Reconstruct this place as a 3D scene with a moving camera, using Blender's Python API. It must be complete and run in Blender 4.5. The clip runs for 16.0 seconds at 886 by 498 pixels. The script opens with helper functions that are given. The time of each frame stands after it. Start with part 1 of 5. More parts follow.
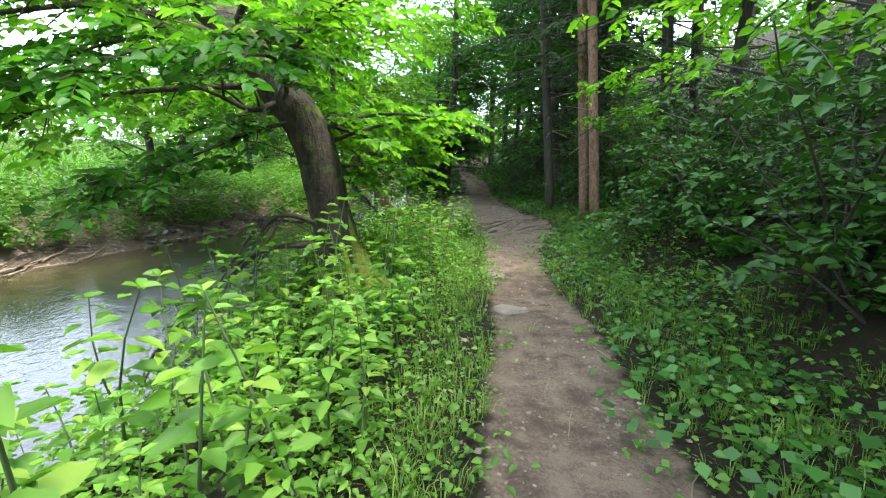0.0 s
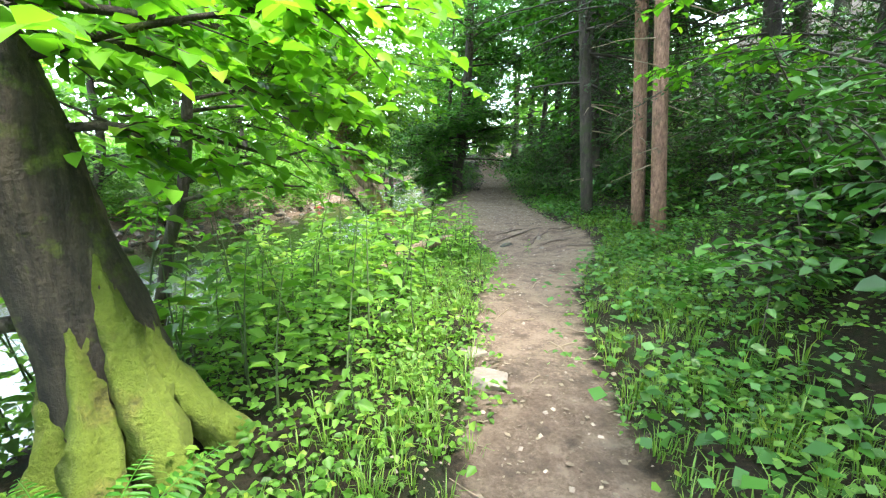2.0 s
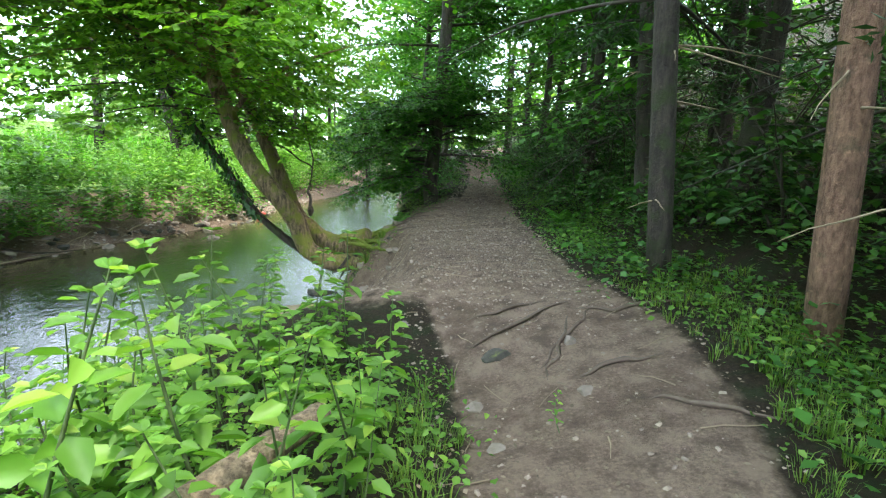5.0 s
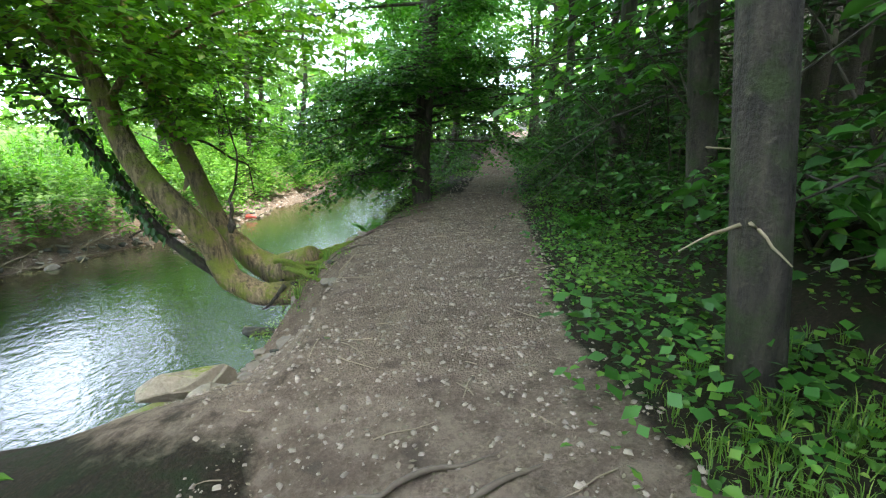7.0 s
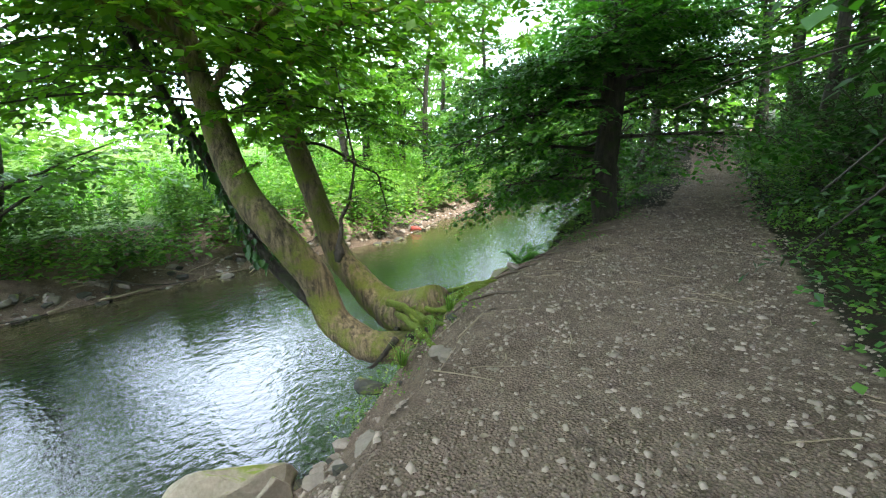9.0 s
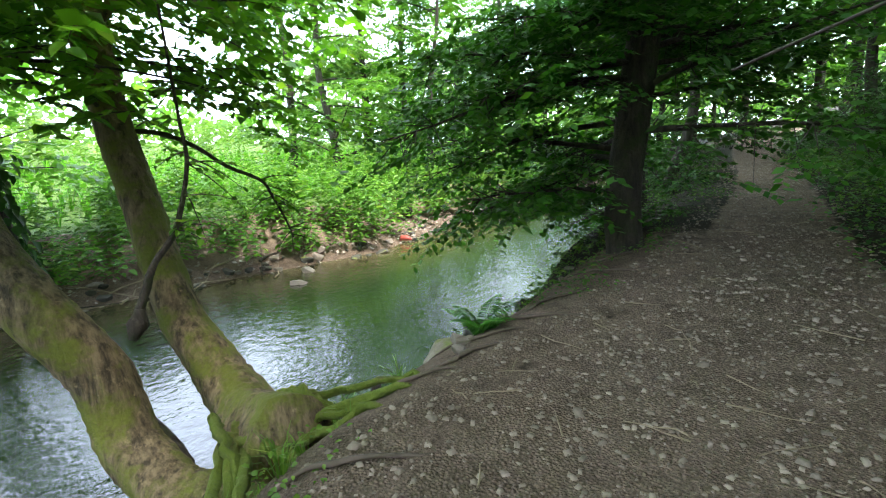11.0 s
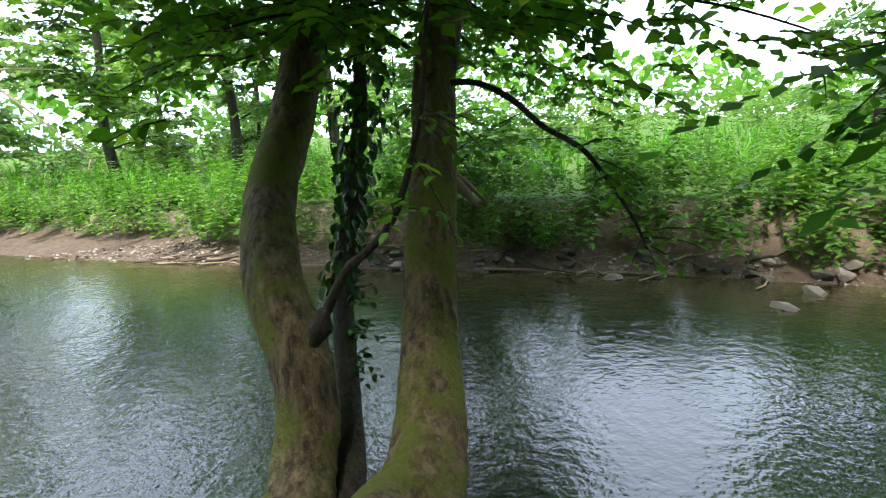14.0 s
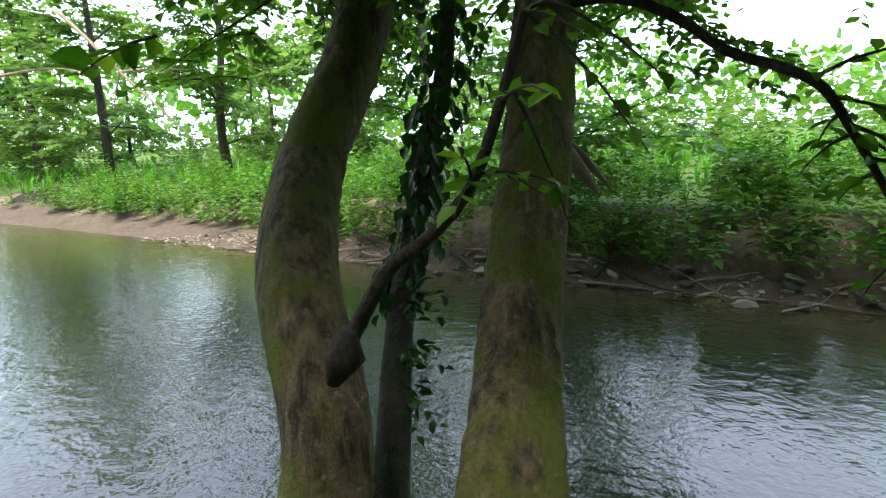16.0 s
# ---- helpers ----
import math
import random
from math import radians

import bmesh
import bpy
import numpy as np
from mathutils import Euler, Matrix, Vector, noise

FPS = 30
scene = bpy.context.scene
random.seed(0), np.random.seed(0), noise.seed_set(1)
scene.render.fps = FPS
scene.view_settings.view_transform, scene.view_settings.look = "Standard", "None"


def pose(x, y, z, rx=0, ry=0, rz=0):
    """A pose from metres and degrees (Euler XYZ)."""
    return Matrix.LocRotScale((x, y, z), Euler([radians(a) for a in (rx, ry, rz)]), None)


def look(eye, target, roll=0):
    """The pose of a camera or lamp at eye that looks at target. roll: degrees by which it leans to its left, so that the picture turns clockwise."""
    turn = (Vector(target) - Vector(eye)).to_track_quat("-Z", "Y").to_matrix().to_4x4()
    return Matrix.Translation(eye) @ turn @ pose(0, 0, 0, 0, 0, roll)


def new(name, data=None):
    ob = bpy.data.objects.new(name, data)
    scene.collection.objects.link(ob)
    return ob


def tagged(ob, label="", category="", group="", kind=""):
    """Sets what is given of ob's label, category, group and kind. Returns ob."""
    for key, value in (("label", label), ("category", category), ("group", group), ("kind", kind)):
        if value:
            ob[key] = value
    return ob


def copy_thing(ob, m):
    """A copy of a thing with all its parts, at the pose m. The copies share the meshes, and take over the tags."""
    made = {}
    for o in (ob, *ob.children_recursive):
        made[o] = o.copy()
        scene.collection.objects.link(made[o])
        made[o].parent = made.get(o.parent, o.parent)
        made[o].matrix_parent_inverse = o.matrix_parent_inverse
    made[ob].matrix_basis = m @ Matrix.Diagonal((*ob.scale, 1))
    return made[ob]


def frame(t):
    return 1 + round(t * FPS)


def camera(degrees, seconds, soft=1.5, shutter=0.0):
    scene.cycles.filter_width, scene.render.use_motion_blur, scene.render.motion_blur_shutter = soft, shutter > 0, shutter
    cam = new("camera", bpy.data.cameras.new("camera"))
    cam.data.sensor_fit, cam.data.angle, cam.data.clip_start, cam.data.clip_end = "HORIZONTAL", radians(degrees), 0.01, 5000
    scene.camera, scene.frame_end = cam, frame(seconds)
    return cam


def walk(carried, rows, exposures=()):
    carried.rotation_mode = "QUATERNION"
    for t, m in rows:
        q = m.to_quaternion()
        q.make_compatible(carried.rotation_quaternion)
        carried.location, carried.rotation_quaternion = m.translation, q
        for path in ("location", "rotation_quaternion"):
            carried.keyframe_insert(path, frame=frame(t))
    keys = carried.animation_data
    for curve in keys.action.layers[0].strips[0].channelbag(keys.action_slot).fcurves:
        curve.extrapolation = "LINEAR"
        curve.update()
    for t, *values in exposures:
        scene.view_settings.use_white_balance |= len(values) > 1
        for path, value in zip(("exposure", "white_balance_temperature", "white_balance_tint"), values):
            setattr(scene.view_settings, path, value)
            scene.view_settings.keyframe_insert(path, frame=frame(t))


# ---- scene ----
cam = camera(86.9, 16.0, soft=1.2)
SKY, SUN = 0.36, 6.8
EXPOSURES = [(0, 0.55), (1.0, 1.1), (2.5, 1.45), (3.5, 1.2), (5, 1.1), (8, 1.25), (9.5, 1.05), (12, 0.95), (13, 0.68), (14, 0.25), (16, 0.15)]
PATH = [
    (0, (-0.208, 0.577, 1.06), (-0.1, 2.54, 0.696), 1.2),
    (0.5, (-0.01, 1.14, 1.064), (0.078, 3.103, 0.692), 1.1),
    (1, (0.152, 1.844, 1.015), (0.209, 3.807, 0.636), 0.9),
    (1.5, (0.298, 2.477, 0.967), (0.325, 4.439, 0.583), 1.1),
    (2, (0.369, 3.198, 0.938), (0.373, 5.161, 0.552), 1.4),
    (2.5, (0.418, 3.955, 0.935), (0.397, 5.919, 0.556), 2.0),
    (3, (0.448, 4.61, 0.976), (0.432, 6.575, 0.602), 2.5),
    (3.5, (0.497, 5.251, 0.956), (0.466, 7.216, 0.589), 2.5),
    (4, (0.556, 5.903, 0.901), (0.527, 7.868, 0.53), 2.7),
    (4.5, (0.626, 6.462, 0.846), (0.633, 8.428, 0.48), 2.5),
    (5, (0.878, 7.123, 0.968), (0.922, 9.081, 0.56), 2.1),
    (5.2, (1.015, 7.349, 0.995), (1.065, 9.3, 0.556), 1.7),
    (7.3, (1.692, 9.431, 0.94), (1.476, 11.364, 0.477), -2.2),
    (7.5, (1.688, 9.61, 0.944), (1.362, 11.527, 0.475), -2.9),
    (8, (1.631, 10.034, 0.887), (1.051, 11.891, 0.422), -3.1),
    (8.5, (1.586, 10.455, 0.831), (0.811, 12.253, 0.419), -3.2),
    (9, (1.519, 10.983, 0.815), (0.67, 12.749, 0.414), -3.0),
    (9.5, (1.468, 11.468, 0.831), (0.62, 13.234, 0.428), -2.9),
    (9.7, (1.491, 11.67, 0.785), (0.641, 13.436, 0.388), -2.9),
    (11.8, (1.235, 13.631, 0.774), (0.163, 15.26, 0.329), -0.9),
    (12, (1.208, 13.794, 0.777), (0.088, 15.385, 0.316), -0.5),
    (12.5, (1.129, 14.104, 0.785), (-0.194, 15.531, 0.323), -1.2),
    (12.8, (1.069, 14.272, 0.787), (-0.471, 15.469, 0.343), -1.7),
    (13, (0.997, 14.36, 0.769), (-0.687, 15.351, 0.341), -2.8),
    (13.5, (0.811, 14.485, 0.694), (-1.104, 14.863, 0.257), -4.0),
    (14, (0.704, 14.579, 0.655), (-1.254, 14.574, 0.249), -2.5),
    (14.5, (0.522, 14.564, 0.602), (-1.431, 14.367, 0.219), -1.5),
    (15, (0.33, 14.54, 0.57), (-1.608, 14.208, 0.205), -1.6),
    (15.5, (0.102, 14.541, 0.466), (-1.828, 14.173, 0.095), -1.3),
    (16, (0.022, 14.538, 0.482), (-1.907, 14.16, 0.113), -0.9),
]
SIZE = 1.3  # metres in one unit of the plan below
walk(cam, [(t, look([v * SIZE for v in eye], [v * SIZE for v in target], roll)) for t, eye, target, roll in PATH], EXPOSURES)

# ---- light ----
world = bpy.data.worlds.new("overcast_sky")
scene.world = world
world.use_nodes = True
wn = world.node_tree
sky = wn.nodes.new("ShaderNodeTexSky")
sky.sky_type = "NISHITA"
sky.sun_disc = False
sky.sun_elevation, sky.sun_rotation = radians(68), radians(117)
sky.dust_density, sky.air_density, sky.ozone_density = 4.0, 1.0, 1.0
haze = wn.nodes.new("ShaderNodeMixRGB")
haze.inputs[0].default_value = 0.6
haze.inputs[2].default_value = (10.4, 12.0, 14.6, 1)
wn.links.new(sky.outputs[0], haze.inputs[1])
bg = wn.nodes["Background"]
bg.inputs[1].default_value = SKY
wn.links.new(haze.outputs[0], bg.inputs[0])

sun_data = bpy.data.lights.new("sun", "SUN")
sun_data.energy, sun_data.angle, sun_data.color = SUN, radians(11), (1.0, 0.95, 0.87)
sun = new("sun", sun_data)
sun.matrix_world = look((15, 0, 42), (0, 8, 0))


# ---- materials ----
def material(name):
    m = bpy.data.materials.new(name)
    m.use_nodes = True
    nt = m.node_tree
    return m, nt, nt.nodes["Principled BSDF"], nt.nodes["Material Output"]


def node(nt, kind, **values):
    n = nt.nodes.new("ShaderNode" + kind)
    for k, v in values.items():
        n.inputs[k].default_value = v
    return n


def ramp(nt, source, stops):
    r = nt.nodes.new("ShaderNodeValToRGB")
    el = r.color_ramp.elements
    while len(el) < len(stops):
        el.new(0.5)
    for e, (p, c) in zip(el, stops):
        e.position, e.color = p, (*c, 1)
    nt.links.new(source, r.inputs[0])
    return r.outputs[0]


def mix(nt, fac, a, b, mode="MIX"):
    n = nt.nodes.new("ShaderNodeMixRGB")
    n.blend_type = mode
    for i, v in enumerate((fac, a, b)):
        if hasattr(v, "links"):
            nt.links.new(v, n.inputs[i])
        elif isinstance(v, tuple):
            n.inputs[i].default_value = (*v, 1)
        else:
            n.inputs[i].default_value = v
    return n.outputs[0]


def coords(nt, scale=(1, 1, 1)):
    tc = nt.nodes.new("ShaderNodeTexCoord")
    mp = nt.nodes.new("ShaderNodeMapping")
    mp.inputs["Scale"].default_value = scale
    nt.links.new(tc.outputs["Object"], mp.inputs[0])
    return mp.outputs[0]


def noise_tex(nt, vec, scale, detail=4.0, rough=0.6):
    n = node(nt, "TexNoise", Scale=scale, Detail=detail, Roughness=rough)
    nt.links.new(vec, n.inputs["Vector"])
    return n.outputs["Fac"]


def bump(nt, bsdf, height, strength, dist):
    b = node(nt, "Bump", Strength=strength, Distance=dist)
    nt.links.new(height, b.inputs["Height"])
    nt.links.new(b.outputs[0], bsdf.inputs["Normal"])
    return b


def leaf_material(name, dark, mid, light, through_light=0.38, rough=0.45):
    """Foliage: each leaf its own tint, thin enough to let light through."""
    dark, mid, light = [(c[0] * 1.06, c[1], c[2] * 1.05) for c in (dark, mid, light)]
    m, nt, bsdf, out = material(name)
    geo = nt.nodes.new("ShaderNodeNewGeometry")
    info = nt.nodes.new("ShaderNodeObjectInfo")
    c = ramp(nt, geo.outputs["Random Per Island"], [(0.0, dark), (0.5, mid), (0.93, light), (1.0, (light[0] * 1.5, light[1] * 1.05, light[2]))])
    vec = coords(nt)
    big = noise_tex(nt, vec, 1.3, 2)
    c = mix(nt, ramp(nt, big, [(0.35, (0, 0, 0)), (0.65, (0.6, 0.6, 0.6))]), c, mix(nt, 0.55, c, light))
    hsv = node(nt, "HueSaturation")
    mr = node(nt, "MapRange", **{"To Min": 0.85, "To Max": 1.15})
    nt.links.new(info.outputs["Random"], mr.inputs[0])
    nt.links.new(mr.outputs[0], hsv.inputs["Value"])
    nt.links.new(c, hsv.inputs["Color"])
    c = hsv.outputs[0]
    nt.links.new(c, bsdf.inputs["Base Color"])
    bsdf.inputs["Roughness"].default_value = rough
    bsdf.inputs["Specular IOR Level"].default_value = 0.35
    tr = nt.nodes.new("ShaderNodeBsdfTranslucent")
    warm = mix(nt, 1.0, c, (1.35, 1.5, 0.7), "MULTIPLY")
    nt.links.new(warm, tr.inputs[0])
    ms = nt.nodes.new("ShaderNodeMixShader")
    ms.inputs[0].default_value = through_light
    nt.links.new(bsdf.outputs[0], ms.inputs[1])
    nt.links.new(tr.outputs[0], ms.inputs[2])
    nt.links.new(ms.outputs[0], out.inputs[0])
    return m


def bark_material(name, dark, light, moss, moss_amount, ridges=(14, 14, 3)):
    m, nt, bsdf, out = material(name)
    vec = coords(nt)
    stretched = coords(nt, ridges)
    grain = noise_tex(nt, stretched, 1.6, 6, 0.7)
    c = ramp(nt, grain, [(0.38, dark), (0.62, light)])
    patch = noise_tex(nt, vec, 5.0, 5, 0.65)
    lichen = noise_tex(nt, vec, 23.0, 3)
    c = mix(nt, ramp(nt, lichen, [(0.6, (0, 0, 0)), (0.72, (0.5, 0.5, 0.5))]), c, tuple(min(1, v * 1.9) for v in light))
    mossy = mix(nt, noise_tex(nt, vec, 60, 3), moss, tuple(v * 0.45 for v in moss))
    f = ramp(nt, patch, [(max(0, 0.62 - moss_amount), (0, 0, 0)), (max(0.05, 0.76 - moss_amount), (1, 1, 1))])
    nt.links.new(mix(nt, f, c, mossy), bsdf.inputs["Base Color"])
    bsdf.inputs["Roughness"].default_value = 0.88
    h = mix(nt, 0.4, grain, noise_tex(nt, vec, 45, 4))
    bump(nt, bsdf, h, 1.0, 0.045)
    return m


def rock_material(name, dark, light, moss_amount=0.0):
    m, nt, bsdf, out = material(name)
    vec = coords(nt)
    a = noise_tex(nt, vec, 4, 8, 0.7)
    b = noise_tex(nt, vec, 40, 4)
    c = ramp(nt, a, [(0.3, dark), (0.68, light)])
    c = mix(nt, 0.35, c, ramp(nt, b, [(0.3, dark), (0.7, light)]))
    if moss_amount:
        geo = nt.nodes.new("ShaderNodeNewGeometry")
        sep = nt.nodes.new("ShaderNodeSeparateXYZ")
        nt.links.new(geo.outputs["Normal"], sep.inputs[0])
        patch = noise_tex(nt, vec, 3.2, 5)
        mul = nt.nodes.new("ShaderNodeMath")
        mul.operation = "MULTIPLY"
        nt.links.new(patch, mul.inputs[0])
        nt.links.new(sep.outputs[2], mul.inputs[1])
        f = ramp(nt, mul.outputs[0], [(0.55 - moss_amount, (0, 0, 0)), (0.66 - moss_amount, (1, 1, 1))])
        c = mix(nt, f, c, mix(nt, b, (0.075, 0.10, 0.012), (0.17, 0.20, 0.025)))
    nt.links.new(c, bsdf.inputs["Base Color"])
    bsdf.inputs["Roughness"].default_value = 0.8
    bump(nt, bsdf, a, 0.6, 0.03)
    return m


def plain_material(name, a, b, scale=30, rough=0.8, metal=0.0, per_island=True):
    m, nt, bsdf, out = material(name)
    vec = coords(nt)
    n = noise_tex(nt, vec, scale, 5)
    c = ramp(nt, n, [(0.3, a), (0.7, b)])
    if per_island:
        geo = nt.nodes.new("ShaderNodeNewGeometry")
        c = mix(nt, 0.6, c, ramp(nt, geo.outputs["Random Per Island"], [(0, a), (1, b)]))
    nt.links.new(c, bsdf.inputs["Base Color"])
    bsdf.inputs["Roughness"].default_value = rough
    bsdf.inputs["Metallic"].default_value = metal
    bump(nt, bsdf, n, 0.4, 0.01)
    return m


def ground_material():
    m, nt, bsdf, out = material("forest_soil")
    vec = coords(nt)
    att = nt.nodes.new("ShaderNodeAttribute")
    att.attribute_name = "zone"
    sep = nt.nodes.new("ShaderNodeSeparateColor")
    nt.links.new(att.outputs["Color"], sep.inputs[0])
    fine = noise_tex(nt, vec, 55, 6, 0.75)
    mid = noise_tex(nt, vec, 7, 5)
    big = noise_tex(nt, vec, 1.1, 4)
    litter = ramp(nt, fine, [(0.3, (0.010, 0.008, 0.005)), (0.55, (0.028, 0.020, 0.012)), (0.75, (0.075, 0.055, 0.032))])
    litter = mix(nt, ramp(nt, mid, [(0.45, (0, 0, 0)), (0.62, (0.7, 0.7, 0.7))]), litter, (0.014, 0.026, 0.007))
    dirt = ramp(nt, fine, [(0.25, (0.085, 0.057, 0.04)), (0.5, (0.178, 0.131, 0.096)), (0.75, (0.32, 0.235, 0.17))])
    dirt = mix(nt, ramp(nt, big, [(0.4, (0, 0, 0)), (0.65, (0.55, 0.55, 0.55))]), dirt, (0.075, 0.05, 0.035))
    dirt = mix(nt, ramp(nt, mid, [(0.5, (0, 0, 0)), (0.66, (0.7, 0.7, 0.7))]), dirt, (0.24, 0.18, 0.135))
    dirt = mix(nt, ramp(nt, mid, [(0.34, (0.8, 0.8, 0.8)), (0.47, (0, 0, 0))]), dirt, (0.075, 0.056, 0.043))
    vor = node(nt, "TexVoronoi", Scale=85.0, Randomness=1.0)
    nt.links.new(vec, vor.inputs["Vector"])
    stones = ramp(nt, vor.outputs["Distance"], [(0.12, (0.43, 0.335, 0.26)), (0.38, (0.28, 0.212, 0.16)), (0.58, (0.12, 0.088, 0.064))])
    tone = mix(nt, 1.0, stones, ramp(nt, vor.outputs["Color"], [(0, (0.6, 0.6, 0.62)), (1, (1.35, 1.3, 1.22))]), "MULTIPLY")
    tone = mix(nt, 0.66, tone, dirt)
    meadow = ramp(nt, fine, [(0.3, (0.03, 0.06, 0.012)), (0.7, (0.10, 0.17, 0.03))])

    def edge(sock):
        a = node(nt, "Math")
        a.operation = "ADD"
        s = node(nt, "Math")
        s.operation = "MULTIPLY_ADD"
        s.inputs[1].default_value, s.inputs[2].default_value = 0.7, -0.35
        nt.links.new(mid, s.inputs[0])
        nt.links.new(sock, a.inputs[0])
        nt.links.new(s.outputs[0], a.inputs[1])
        return ramp(nt, a.outputs[0], [(0.38, (0, 0, 0)), (0.62, (1, 1, 1))])

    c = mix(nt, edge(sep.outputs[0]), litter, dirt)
    c = mix(nt, edge(sep.outputs[1]), c, tone)
    c = mix(nt, edge(sep.outputs[2]), c, meadow)
    nt.links.new(c, bsdf.inputs["Base Color"])
    bsdf.inputs["Roughness"].default_value = 0.9
    bsdf.inputs["Specular IOR Level"].default_value = 0.2
    h = mix(nt, 0.5, fine, mid)
    h = mix(nt, edge(sep.outputs[1]), h, mix(nt, 0.5, h, ramp(nt, vor.outputs["Distance"], [(0, (1, 1, 1)), (0.7, (0, 0, 0))])))
    bump(nt, bsdf, h, 1.0, 0.06)
    return m


def water_material():
    m, nt, bsdf, out = material("river_water")
    vec = coords(nt, (1.0, 0.8, 1.0))
    big = noise_tex(nt, vec, 1.1, 2, 0.5)
    w1 = noise_tex(nt, vec, 7.0, 2, 0.5)
    w2 = noise_tex(nt, vec, 17, 2, 0.5)
    tc = coords(nt)
    att = nt.nodes.new("ShaderNodeAttribute")
    att.attribute_name = "shallow"
    deep = ramp(nt, noise_tex(nt, tc, 0.35, 3), [(0.35, (0.010, 0.015, 0.012)), (0.65, (0.022, 0.024, 0.016))])
    bed = ramp(nt, noise_tex(nt, tc, 2.3, 5), [(0.35, (0.035, 0.03, 0.012)), (0.65, (0.085, 0.075, 0.03))])
    nt.links.new(mix(nt, att.outputs["Fac"], deep, bed), bsdf.inputs["Base Color"])
    bsdf.inputs["Roughness"].default_value = 0.015
    bsdf.inputs["IOR"].default_value = 1.47
    bsdf.inputs["Specular IOR Level"].default_value = 1.0
    h = mix(nt, 0.42, w1, w2)
    h = mix(nt, 0.2, h, big)
    bump(nt, bsdf, h, 0.6, 0.038)
    return m


M_GROUND = ground_material()
M_WATER = water_material()
M_HERB = leaf_material("herb_leaf", (0.034, 0.10, 0.012), (0.075, 0.20, 0.022), (0.155, 0.32, 0.045), 0.42)
M_NETTLE = leaf_material("nettle_leaf", (0.026, 0.085, 0.012), (0.058, 0.16, 0.02), (0.125, 0.26, 0.04), 0.38)
M_GRASS = leaf_material("grass_blade", (0.04, 0.11, 0.013), (0.085, 0.19, 0.024), (0.17, 0.28, 0.05), 0.38)
M_MEADOW = leaf_material("meadow_grass", (0.049, 0.159, 0.012), (0.090, 0.293, 0.019), (0.139, 0.390, 0.028), 0.4)
M_BEECH = leaf_material("beech_leaf", (0.016, 0.075, 0.008), (0.033, 0.128, 0.012), (0.062, 0.204, 0.019), 0.42)
M_MAPLE = leaf_material("maple_leaf", (0.035, 0.12, 0.008), (0.08, 0.235, 0.014), (0.15, 0.34, 0.025), 0.52)
M_SHRUB = leaf_material("shrub_leaf", (0.013, 0.056, 0.008), (0.025, 0.095, 0.012), (0.045, 0.145, 0.017), 0.24)
M_IVY = leaf_material("ivy_leaf", (0.010, 0.049, 0.007), (0.018, 0.079, 0.011), (0.033, 0.122, 0.017), 0.2, 0.35)
M_FAR = leaf_material("woodland_leaf", (0.035, 0.11, 0.012), (0.075, 0.20, 0.022), (0.13, 0.29, 0.04), 0.45)
# haze of distance put into the leaf colour, paler than M_FAR
M_HAZE = leaf_material("hazed_woodland_leaf", (0.06, 0.14, 0.03), (0.10, 0.20, 0.045), (0.15, 0.26, 0.07), 0.45)
M_NEEDLE = leaf_material("spruce_needle", (0.010, 0.038, 0.008), (0.018, 0.059, 0.013), (0.032, 0.085, 0.018), 0.2)
M_FERN = leaf_material("fern_frond", (0.029, 0.134, 0.012), (0.049, 0.195, 0.019), (0.082, 0.256, 0.028), 0.4)
M_DRY = plain_material("dry_grass", (0.16, 0.12, 0.06), (0.34, 0.27, 0.14), 20)
M_STEM = plain_material("green_stem", (0.045, 0.085, 0.025), (0.09, 0.13, 0.045), 20)
M_TWIG = plain_material("dark_twig", (0.02, 0.016, 0.012), (0.06, 0.048, 0.035), 30)
M_DEADWOOD = plain_material("dead_wood", (0.15, 0.11, 0.07), (0.33, 0.26, 0.17), 25)
M_BARK_MOSS = bark_material("mossy_dark_bark", (0.014, 0.011, 0.008), (0.055, 0.042, 0.028), (0.13, 0.17, 0.02), 0.07)
M_BARK_RIVER = bark_material("river_tree_bark", (0.045, 0.033, 0.018), (0.23, 0.17, 0.095), (0.17, 0.19, 0.022), 0.17, (16, 16, 2.5))
M_LOG = bark_material("weathered_log", (0.085, 0.06, 0.038), (0.27, 0.205, 0.13), (0.12, 0.12, 0.04), 0.05, (22, 22, 22))
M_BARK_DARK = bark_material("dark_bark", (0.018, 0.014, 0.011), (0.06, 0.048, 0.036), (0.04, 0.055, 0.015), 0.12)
M_BARK_SPRUCE = bark_material("spruce_bark", (0.12, 0.065, 0.042), (0.29, 0.165, 0.11), (0.1, 0.09, 0.05), 0.02, (26, 26, 8))
M_BARK_PALE = bark_material("pale_bark", (0.2, 0.18, 0.14), (0.42, 0.39, 0.32), (0.2, 0.2, 0.08), 0.05)
M_MOSS = bark_material("thick_moss", (0.07, 0.075, 0.014), (0.17, 0.17, 0.03), (0.16, 0.22, 0.018), 0.3, (30, 30, 30))
M_ROCK = rock_material("sandstone", (0.12, 0.10, 0.075), (0.33, 0.285, 0.225))
M_ROCK_MOSS = rock_material("mossy_sandstone", (0.12, 0.10, 0.07), (0.33, 0.285, 0.215), 0.17)
M_ROCK_DARK = rock_material("wet_dark_rock", (0.02, 0.02, 0.016), (0.07, 0.065, 0.05), 0.12)
M_CHIP = plain_material("stone_chips", (0.12, 0.094, 0.073), (0.38, 0.305, 0.24), 40, 0.85)
M_SLAB = rock_material("dusty_slab", (0.12, 0.098, 0.078), (0.25, 0.21, 0.17))
M_SHINGLE = plain_material("river_shingle", (0.14, 0.12, 0.095), (0.38, 0.33, 0.27), 40, 0.8)
